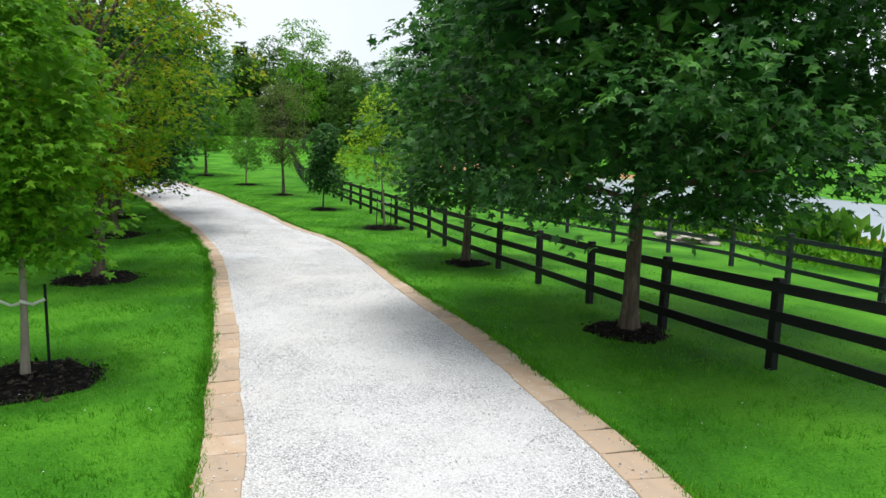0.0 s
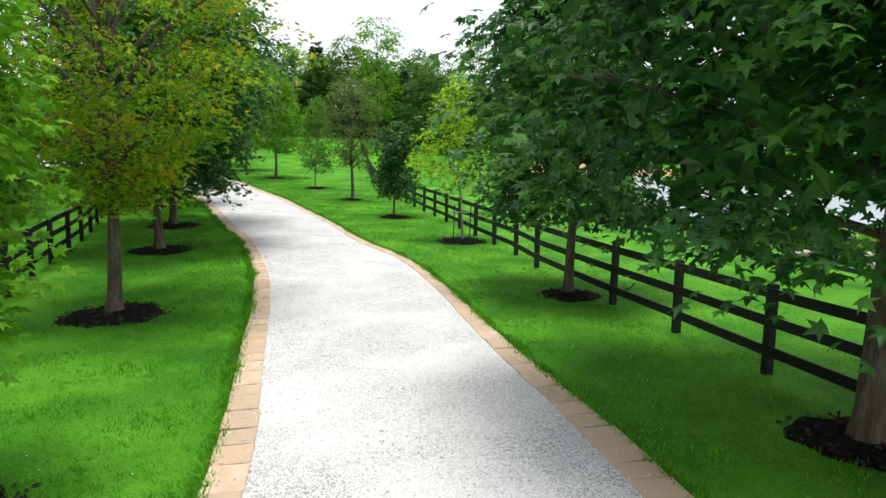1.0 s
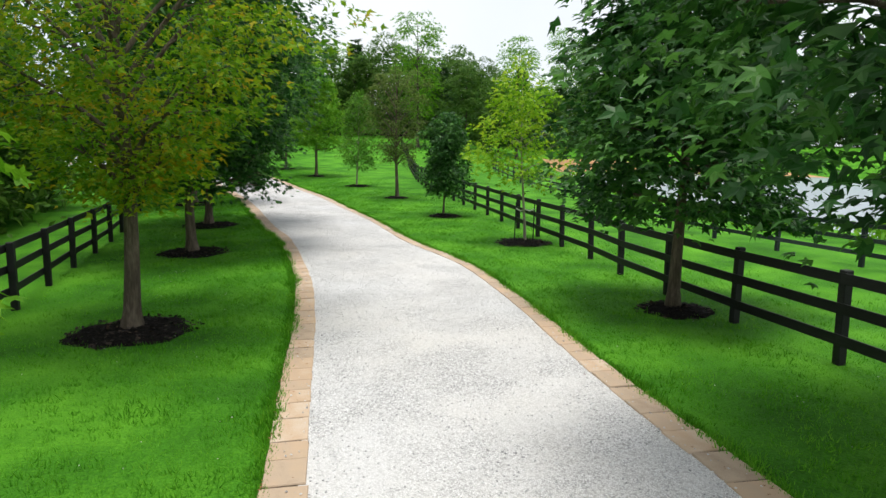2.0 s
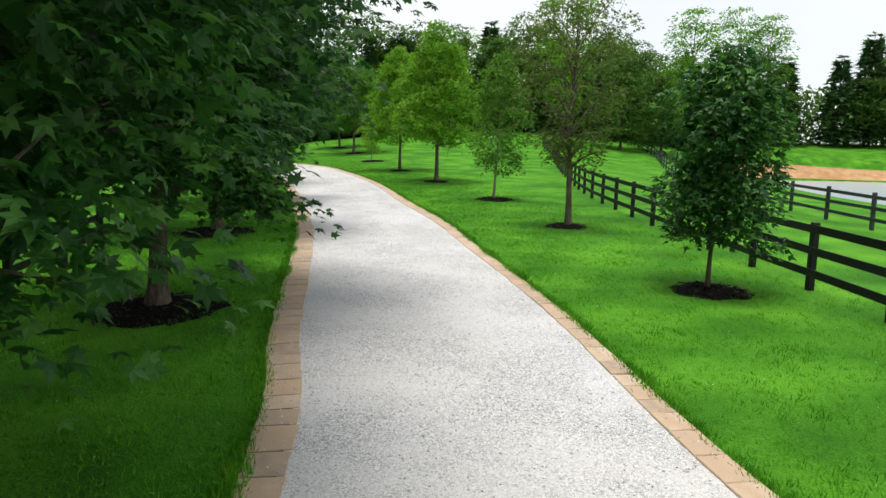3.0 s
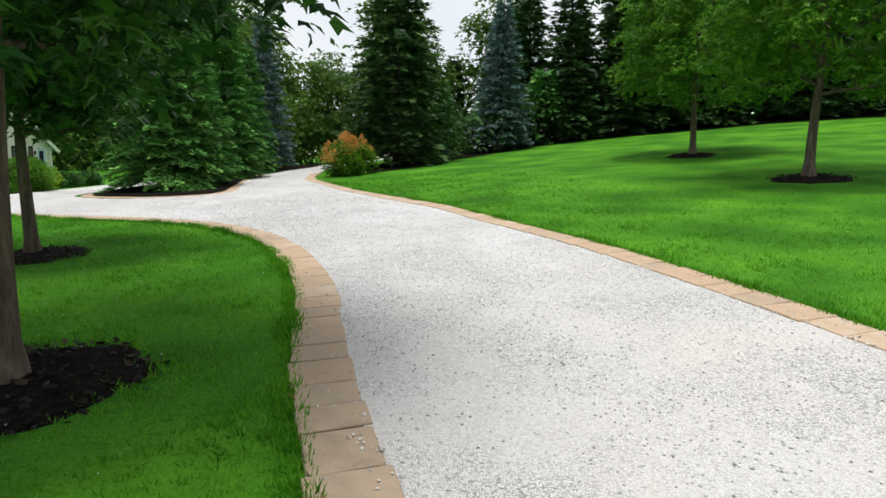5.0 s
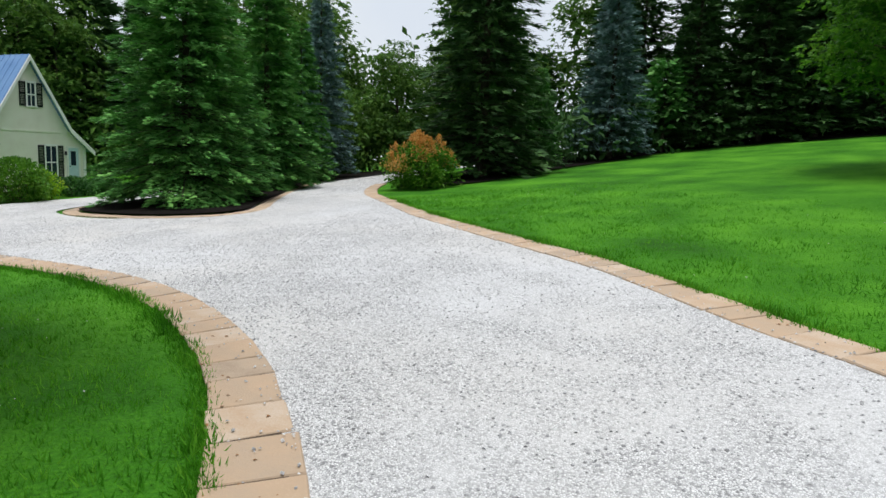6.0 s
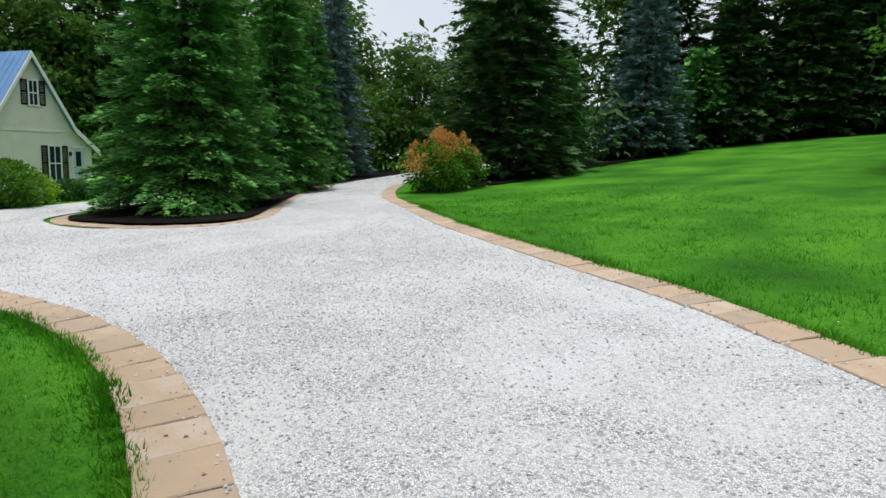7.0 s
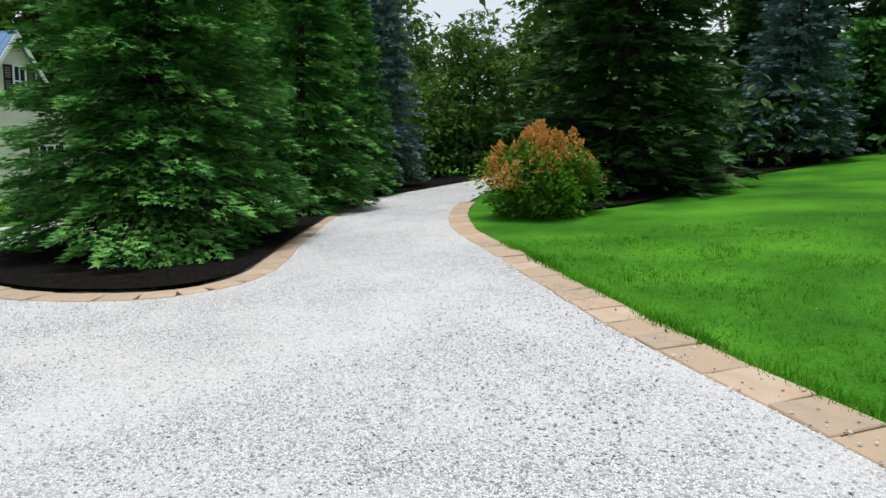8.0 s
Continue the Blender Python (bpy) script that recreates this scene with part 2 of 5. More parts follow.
ROCK = noise_mat("grey_tan_fieldstone", [(0.22, 0.20, 0.18), (0.36, 0.32, 0.28), (0.48, 0.44, 0.38)], scale=3, fine=30, obrand=0.5, bump=0.6, bump_dist=0.02)


def simple_mat(name, color, rough, metal=0.0, trans=0.0, ior=1.45):
    m = bpy.data.materials.new(name)
    m.use_nodes = True
    b = m.node_tree.nodes["Principled BSDF"]
    b.inputs["Base Color"].default_value = (*color, 1)
    b.inputs["Roughness"].default_value = rough
    b.inputs["Metallic"].default_value = metal
    b.inputs["Transmission Weight"].default_value = trans
    b.inputs["IOR"].default_value = ior
    return m


GLASS = simple_mat("window_glass", (0.02, 0.03, 0.05), 0.04)
# pale grey-blue base colour stands in for the sky mirrored in the pond
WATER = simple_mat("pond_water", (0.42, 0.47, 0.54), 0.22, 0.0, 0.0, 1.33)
_n, _l = WATER.node_tree.nodes, WATER.node_tree.links
_w = _n.new("ShaderNodeTexNoise")
_w.inputs["Scale"].default_value = 1.2
_b = _n.new("ShaderNodeBump")
_b.inputs["Strength"].default_value = 0.6
_b.inputs["Distance"].default_value = 0.1
_l.new(_w.outputs["Fac"], _b.inputs["Height"])
_l.new(_b.outputs["Normal"], _n["Principled BSDF"].inputs["Normal"])


# ---------------------------------------------------------------- mesh tools
def build(name, verts, faces, mat, smooth=False):
    """A mesh object from arrays: verts (n, 3) and a list of index arrays (m, k)."""
    me = bpy.data.meshes.new(name)
    verts = np.asarray(verts, np.float32)
    faces = [np.asarray(f, np.int32) for f in faces if len(f)]
    me.vertices.add(len(verts))
    me.vertices.foreach_set("co", verts.ravel())
    loops = np.concatenate([f.ravel() for f in faces])
    sizes = np.concatenate([np.full(len(f), f.shape[1], np.int32) for f in faces])
    me.loops.add(len(loops))
    me.loops.foreach_set("vertex_index", loops)
    me.polygons.add(len(sizes))
    me.polygons.foreach_set("loop_start", np.r_[0, np.cumsum(sizes)[:-1]].astype(np.int32))
    me.polygons.foreach_set("use_smooth", np.full(len(sizes), smooth))
    me.update(calc_edges=True)
    me.materials.append(mat)
    return new(name, me)


def part(name, bm, mat, parent, label="", smooth=False):
    """Links a bmesh as one mesh object under a thing or a part."""
    me = bpy.data.meshes.new(name)
    bm.to_mesh(me)
    bm.free()
    for p in me.polygons:
        p.use_smooth = smooth
    me.materials.append(mat)
    ob = new(name, me)
    ob.parent = parent
    return tagged(ob, label)


def under(ob, parent, label=""):
    ob.parent = parent
    return tagged(ob, label)


def empty(name, m, label, category, group="", kind=""):
    ob = new(name)
    ob.matrix_world = m
    return tagged(ob, label, category, group, kind)


def box(bm, lo, hi, bevel=0.0):
    r = bmesh.ops.create_cube(bm, size=1.0)
    lo, hi = Vector(lo), Vector(hi)
    for v in r["verts"]:
        v.co = Vector([lo[k] + (v.co[k] + 0.5) * (hi[k] - lo[k]) for k in range(3)])
    if bevel:
        bmesh.ops.bevel(bm, geom=list({e for v in r["verts"] for e in v.link_edges}), offset=bevel, segments=1, affect="EDGES")
    return bm


def tube(points, radii, sides=8):
    """Vertices and quads of a tapering tube along points."""
    P = np.asarray(points, float)
    T = np.gradient(P, axis=0)
    T /= np.linalg.norm(T, axis=1)[:, None] + 1e-9
    ref = np.array([0.31, 0.95, 0.05])
    A = np.cross(T, ref)
    A /= np.linalg.norm(A, axis=1)[:, None] + 1e-9
    B = np.cross(T, A)
    ang = np.linspace(0, 2 * np.pi, sides, endpoint=False)
    V = P[:, None] + np.asarray(radii)[:, None, None] * (np.cos(ang)[None, :, None] * A[:, None] + np.sin(ang)[None, :, None] * B[:, None])
    i, j = np.meshgrid(np.arange(len(P) - 1), np.arange(sides), indexing="ij")
    k = (j + 1) % sides
    F = np.stack([i * sides + j, i * sides + k, (i + 1) * sides + k, (i + 1) * sides + j], -1).reshape(-1, 4)
    return V.reshape(-1, 3), F


def join(pieces):
    """Joins (verts, faces) pairs whose faces all have one size."""
    V, F, n = [], [], 0
    for v, f in pieces:
        V.append(v)
        F.append(np.asarray(f) + n)
        n += len(v)
    return np.concatenate(V), np.concatenate(F)


def stamp(template, faces, at, ahead, up, size):
    """Copies of a small template (x across, y ahead, z up) at many places."""
    ahead = ahead / (np.linalg.norm(ahead, axis=1)[:, None] + 1e-9)
    side = np.cross(ahead, up)
    side /= np.linalg.norm(side, axis=1)[:, None] + 1e-9
    top = np.cross(side, ahead)
    t = np.asarray(template, float)
    V = at[:, None] + size[:, None, None] * (t[None, :, 0:1] * side[:, None] + t[None, :, 1:2] * ahead[:, None] + t[None, :, 2:3] * top[:, None])
    F = np.asarray(faces)[None] + (np.arange(len(at)) * len(t))[:, None, None]
    return V.reshape(-1, 3), F.reshape(-1, np.asarray(faces).shape[1])


LOBED = [(0, 0, 0), (0.48, 0.30, -0.06), (0.17, 0.48, 0.02), (0, 1.0, -0.16), (-0.17, 0.48, 0.02), (-0.48, 0.30, -0.06)]
LOBED_F = [(0, 1, 2, 3), (0, 3, 4, 5)]
MAPLE_LEAF = [(0, 0.36, 0.05), (0, 0, 0), (0.36, 0.05, -0.03), (0.22, 0.3, 0.03), (0.54, 0.62, -0.08), (0.17, 0.6, 0.02), (0, 1.05, -0.17), (-0.17, 0.6, 0.02), (-0.54, 0.62, -0.08), (-0.22, 0.3, 0.03), (-0.36, 0.05, -0.03)]
MAPLE_LEAF_F = [(0, 1, 2, 3), (0, 3, 4, 5), (0, 5, 6, 7), (0, 7, 8, 9), (0, 9, 10, 1)]
OVAL = [(0, 0, 0), (0.26, 0.45, 0.05), (0, 1.0, -0.1), (-0.26, 0.45, 0.05)]
OVAL_F = [(0, 1, 2, 3)]
TWIG = [(0, 0, 0), (0.05, 0.35, 0.0), (0.34, 0.55, 0.05), (0.10, 0.62, 0.03), (0.22, 0.92, 0.06), (0, 1.1, 0.08), (-0.22, 0.92, 0.06), (-0.10, 0.62, 0.03), (-0.34, 0.55, 0.05), (-0.05, 0.35, 0.0)]
TWIG_F = [(0, 1, 2, 3), (0, 3, 4, 5), (0, 5, 6, 7), (0, 7, 8, 9)]
BOUGH = [(0, 0, 0), (0.34, 0.66, 0.04), (0.10, 0.6, 0.06), (0, 1.15, 0.08), (-0.10, 0.6, 0.06), (-0.34, 0.66, 0.04)]
BOUGH_F = [(0, 1, 2, 3), (0, 3, 4, 5)]


# ---------------------------------------------------------------- terrain
SWELL_X = [-120, -70, -30, 10, 50, 100]
SWELL_Y = [-40, 0, 35, 70, 105, 145, 190]
SWELL_H = [-0.29, -1.4, 0.21, 1.91, 0.52, -3.12, 0.86, 1.1, 0.09, 4.64, -5.01, 1.33, 1.61, 1.18, -0.86, -4.83, 1.32, -1.86, 4.38, 6.18, 3.24, 1.57, 3.33, -1.1, 3.33, -1.94, -5.69, 3.65, -1.01, 0.68, -3.51, 0.26, -3.14, -1.17, 5.52, -1.78, -1.76, 0.66, 3.7, 2.69, 1.96, 1.43]
SWELL = np.array([(a, b) for a in SWELL_X for b in SWELL_Y], float)
POND_LINE = [(27, 30), (25, 50), (24, 75), (23, 105), (22, 132)]
POND_HALF = [12, 16, 17, 20, 24]
POND_Z = -0.15


def pond_depth(x, y):
    """Above 0 inside the pond: how far inside the shore, in metres."""
    p = np.stack([np.asarray(x, float), np.asarray(y, float)], -1)
    best = np.full(p.shape[:-1], -1e9)
    for (a, ra), (b, rb) in zip(zip(POND_LINE, POND_HALF), list(zip(POND_LINE, POND_HALF))[1:]):
        a, b = np.array(a, float), np.array(b, float)
        s = np.clip(((p - a) @ (b - a)) / ((b - a) @ (b - a)), 0, 1)
        best = np.maximum(best, ra + s * (rb - ra) - np.linalg.norm(p - a - s[..., None] * (b - a), axis=-1))
    return best


def ground(x, y):
    """The height of the land: gentle swells, with a basin for the pond."""
    p = np.stack([np.asarray(x, float), np.asarray(y, float)], -1)
    z = np.exp(-((p[..., None, :] - SWELL) ** 2).sum(-1) / (2 * 38.0 ** 2)) @ np.array(SWELL_H)
    z = z - 0.8 * np.exp(-((p - np.array([-81.5, 72.5])) ** 2).sum(-1) / (2 * 4.2 ** 2))
    d = pond_depth(x, y)
    s = np.clip((d + 7) / 8.0, 0, 1)
    s = s * s * (3 - 2 * s)
    return z * (1 - s) + s * (POND_Z - np.clip(0.12 * d, -0.05, 0.6))


def gz(x, y):
    return float(ground(x, y))


def spline(points, step=0.25):
    """A smooth plan line through points, evenly stepped."""
    P = np.array([points[0], *points, points[-1]], float)
    out = []
    for a, b, c, d in zip(P, P[1:], P[2:], P[3:]):
        for t in np.linspace(0, 1, 24, endpoint=False):
            out.append(0.5 * (2 * b + (c - a) * t + (2 * a - 5 * b + 4 * c - d) * t * t + (3 * b - a - 3 * c + d) * t ** 3))
    out.append(P[-1])
    out = np.array(out)
    s = np.r_[0, np.cumsum(np.linalg.norm(np.diff(out, axis=0), axis=1))]
    n = max(2, int(round(s[-1] / step)) + 1)
    at = np.linspace(0, s[-1], n)
    return np.stack([np.interp(at, s, out[:, 0]), np.interp(at, s, out[:, 1])], 1)


def offset(line, d):
    """The line moved d to its left."""
    t = np.gradient(line, axis=0)
    t /= np.linalg.norm(t, axis=1)[:, None]
    return line + d * np.stack([-t[:, 1], t[:, 0]], 1)


EDGE_L = spline([(2.6, -6), (2.0, 0), (0.5, 6.2), (-0.4, 8.8), (-1.3, 11.4), (-2.6, 14.7), (-3.9, 18.0), (-5.7, 22.0), (-8.6, 27.3), (-10.6, 30.2), (-15.1, 37.2), (-17.3, 40.4), (-21.0, 45.4), (-26.2, 52.0), (-31.8, 58.5), (-34.5, 61.4), (-37.6, 64.3), (-40.2, 66.1), (-43.1, 68.25), (-46.2, 69.85), (-48.4, 70.45), (-50.1, 70.6), (-51.8, 70.45), (-53.3, 70.1), (-57.0, 69.0), (-61.0, 67.6), (-66.0, 65.2)])
EDGE_R = spline([(6.6, -6), (5.9, 0), (4.8, 6.3), (4.1, 8.9), (3.2, 11.8), (1.7, 15.6), (-0.15, 20.6), (-1.8, 24.3), (-4.3, 28.2), (-6.8, 32.8), (-10.3, 38.5), (-13.1, 43.0), (-17.0, 48.4), (-21.3, 54.5), (-25.6, 59.9), (-32.4, 67.2), (-36.7, 70.2), (-40.5, 72.6), (-44.1, 74.4), (-46.7, 75.75), (-48.9, 76.6), (-52.1, 77.85), (-54.0, 78.7), (-56.9, 80.2), (-60.2, 82.0), (-63.6, 85.0), (-67.0, 89.5), (-69.5, 95.0), (-70.5, 101.0)])
ISLAND = spline([(-68.5, 79.5), (-66.5, 76.0), (-64.3, 73.5), (-62.9, 72.9), (-61.4, 73.1), (-59.4, 73.9), (-58.2, 75.3), (-58.6, 76.8), (-61.2, 78.7), (-64.6, 81.3), (-68.0, 84.4), (-70.9, 87.6), (-73.0, 92.0), (-74.2, 98.0)])

xs = np.unique(np.concatenate([np.arange(-90, 55.1, 1.5), np.arange(-420, -90, 15), np.arange(60, 421, 10)]))
ys = np.unique(np.concatenate([np.arange(-20, 166.1, 1.5), np.arange(-300, -20, 15), np.arange(170, 481, 10)]))
gx, gy = np.meshgrid(xs, ys, indexing="ij")
gv = np.stack([gx, gy, ground(gx, gy)], -1).reshape(-1, 3)
i, j = np.meshgrid(np.arange(len(xs) - 1), np.arange(len(ys) - 1), indexing="ij")
gf = np.stack([i * len(ys) + j, (i + 1) * len(ys) + j, (i + 1) * len(ys) + j + 1, i * len(ys) + j + 1], -1).reshape(-1, 4)
tagged(build("ground", gv, [gf], GRASS, True), "rolling mown green lawn and far meadow", "lawn", kind="structure")


def ribbon(name, a, b, lift, mat, label, category, across=6, sink=0):
    """A sheet between two plan lines of any length, laid on the land."""
    n = max(len(a), len(b))
    pick = lambda line: line[np.round(np.linspace(0, len(line) - 1, n)).astype(int)]
    a, b = pick(a), pick(b)
    s = np.linspace(0, 1, across)
    xy = a[:, None] * (1 - s)[None, :, None] + b[:, None] * s[None, :, None]
    z = ground(xy[..., 0], xy[..., 1]) + (lift if sink == 0 else lift - sink * np.clip(1 - np.arange(n) / (0.22 * n), 0, 1)[:, None])
    V = np.concatenate([xy, z[..., None]], -1).reshape(-1, 3)
    i, j = np.meshgrid(np.arange(n - 1), np.arange(across - 1), indexing="ij")
    F = np.stack([i * across + j, i * across + j + 1, (i + 1) * across + j + 1, (i + 1) * across + j], -1).reshape(-1, 4)
    return tagged(build(name, V, [F], mat, True), label, category, kind="structure")


def upto(line, x):
    return line[line[:, 0] >= x]


main_l, main_r = upto(EDGE_L, -49.0), upto(EDGE_R, -53.0)
ribbon("driveway", offset(main_l, -0.22), offset(main_r, 0.22), 0.03, GRAVEL, "winding driveway of pale crushed limestone gravel", "driveway", 8)
# the forecourt where the drive opens out, then the lane on into the wood and the lane to the house
house_side = spline([(-50.0, 75.5), (-58.1, 75.6), (-60.2, 73.3), (-62.9, 72.8), (-64.6, 73.4), (-66.8, 76.0), (-68.8, 79.5), (-72.0, 84.0)])
near_side = spline([(-46.2, 69.85), (-48.4, 70.45), (-50.1, 70.6), (-51.8, 70.45), (-53.3, 70.1), (-57.0, 69.0), (-61.0, 67.5), (-65.0, 68.3), (-68.3, 72.0), (-70.6, 76.0), (-74.5, 80.5)])
ribbon("driveway_forecourt", offset(near_side, -0.22), house_side, 0.0315, GRAVEL, "pale gravel turning area beside a planted island", "driveway", 10)
lane_l = spline([(-46.4, 70.1), (-52.0, 71.6), (-55.4, 73.4), (-58.55, 75.85), (-61.3, 78.5), (-64.6, 81.3), (-68.0, 84.4), (-70.9, 87.6), (-73.0, 92.0), (-74.2, 98.0)])
lane_r = spline([(-48.9, 76.6), (-52.1, 77.85), (-56.9, 80.2), (-60.2, 82.0), (-63.6, 85.0), (-67.0, 89.5), (-69.5, 95.0), (-70.5, 101.0)])
ribbon("driveway_lane", lane_l, offset(lane_r, 0.22), 0.035, GRAVEL, "pale gravel lane running on into the woods", "driveway", 10, 0.02)


# ---------------------------------------------------------------- fences
def post_mesh(name, h, w, mat):
    bm = bmesh.new()
    box(bm, (-w / 2, -w / 2, -0.35), (w / 2, w / 2, h), 0.012)
    me = bpy.data.meshes.new(name)
    bm.to_mesh(me)
    bm.free()
    me.materials.append(mat)
    return me


def rail_mesh(name, hgt, thick, mat):
    bm = bmesh.new()
    box(bm, (0, -thick / 2, -hgt / 2), (1, thick / 2, hgt / 2))
    me = bpy.data.meshes.new(name)
    bm.to_mesh(me)
    bm.free()
    me.materials.append(mat)
    return me


def fence(points, spacing, h, rails, mat, label, post_w, rail_h, group):
    """A board fence that follows the land: posts with rails from post to post."""
    line = spline(points, 0.1)
    s = np.r_[0, np.cumsum(np.linalg.norm(np.diff(line, axis=0), axis=1))]
    n = int(s[-1] / spacing)
    at = [np.array([np.interp(k * spacing, s, line[:, 0]), np.interp(k * spacing, s, line[:, 1])]) for k in range(n + 1)]
    base = empty("fence", pose(at[0][0], at[0][1], gz(*at[0])), label, "fence", group)
    inv = base.matrix_world.inverted()
    pm, rm = post_mesh("post", h, post_w, mat), rail_mesh("rail", rail_h, 0.028, mat)
    rnd = random.Random(len(points) * 7 + n)
    tops = []
    for k, p in enumerate(at):
        q = at[min(k + 1, n)] - at[max(k - 1, 0)]
        yaw = math.atan2(q[1], q[0])
        ob = new("post", pm)
        ob.parent = base
        ob.matrix_local = inv @ Matrix.Translation((p[0], p[1], gz(*p))) @ Euler((rnd.uniform(-0.012, 0.012), rnd.uniform(-0.015, 0.015), yaw)).to_matrix().to_4x4()
        tops.append(Vector((p[0], p[1], gz(*p))))
    for a, b in zip(tops, tops[1:]):
        for z in rails:
            d = b - a
            yaw, tilt = math.atan2(d.y, d.x), math.atan2(d.z + rnd.uniform(-0.012, 0.012), math.hypot(d.x, d.y))
            side = Vector((math.sin(yaw), -math.cos(yaw), 0)) * (-(post_w / 2 + 0.016))
            ob = new("rail", rm)
            ob.parent = base
            ob.matrix_local = inv @ Matrix.Translation(a + side + Vector((0, 0, z))) @ Euler((0, -tilt, yaw)).to_matrix().to_4x4() @ Matrix.Diagonal((d.length + 0.01, 1, 1, 1))
    return base


fence([(11.0, 1.5), (8.9, 6.2), (6.36, 12.31), (5.5, 14.51), (4.68, 16.73), (3.8, 18.95), (2.1, 23.6), (1.3, 26.3), (0.35, 28.65), (-3.0, 37.0), (-6.6, 45.5), (-10.4, 55.0), (-13.5, 65.0), (-16.7, 76.0), (-20.0, 88.0), (-24.0, 100.0)],
      2.37, 1.32, (1.2, 0.79, 0.36), FENCE, "black painted three-board wooden paddock fence along the drive", 0.13, 0.15, "paddock fences")
fence([(19.0, 2.0), (14.0, 9.5), (11.5, 15.9), (10.9, 21.1), (9.3, 25.0), (4.9, 34.1), (2.5, 42.7), (-1.9, 55.4), (-5.0, 66.0), (-7.4, 76.0), (-9.5, 90.0), (-12.0, 108.0), (-16.0, 122.0)],
      3.0, 1.3, (1.14, 0.76, 0.38), FENCE2, "weathered dark rail fence beside the pond meadow", 0.12, 0.12, "paddock fences")
fence([(-5.0, 4.0), (-8.8, 16.0), (-11.4, 21.1), (-14.5, 27.0), (-19.0, 34.5), (-23.5, 41.0), (-28.5, 47.0), (-33.2, 52.4), (-37.6, 56.4)],
      2.4, 1.32, (1.2, 0.79, 0.36), FENCE, "black three-board wooden fence behind the shade trees", 0.13, 0.15, "paddock fences")


# ---------------------------------------------------------------- trees
def profile(shape, u):
    if shape == "cone":
        return np.minimum(1, u / 0.16 + 0.35) * (1 - u) ** 0.62
    if shape == "column":
        return np.minimum(1, u / 0.25 + 0.35) * (1 - u ** 2.2) ** 0.6
    if shape == "vase":
        return (0.25 + 0.75 * np.sqrt(np.clip(u * 1.6, 0, 1))) * (1 - np.clip(u, 0, 1) ** 4) ** 0.6
    if shape == "fountain":
        return (0.12 + 0.88 * np.clip(u * 2.1, 0, 1) ** 1.1) * (1 - np.clip(u, 0, 1) ** 3.5) ** 0.6
    if shape == "shade":
        return np.minimum(1, u / 0.8 + 0.36) * (1 - u ** 3.2) ** 0.55
    return np.minimum(1, u / 0.5 + 0.6) * (1 - u ** 2.4) ** 0.55


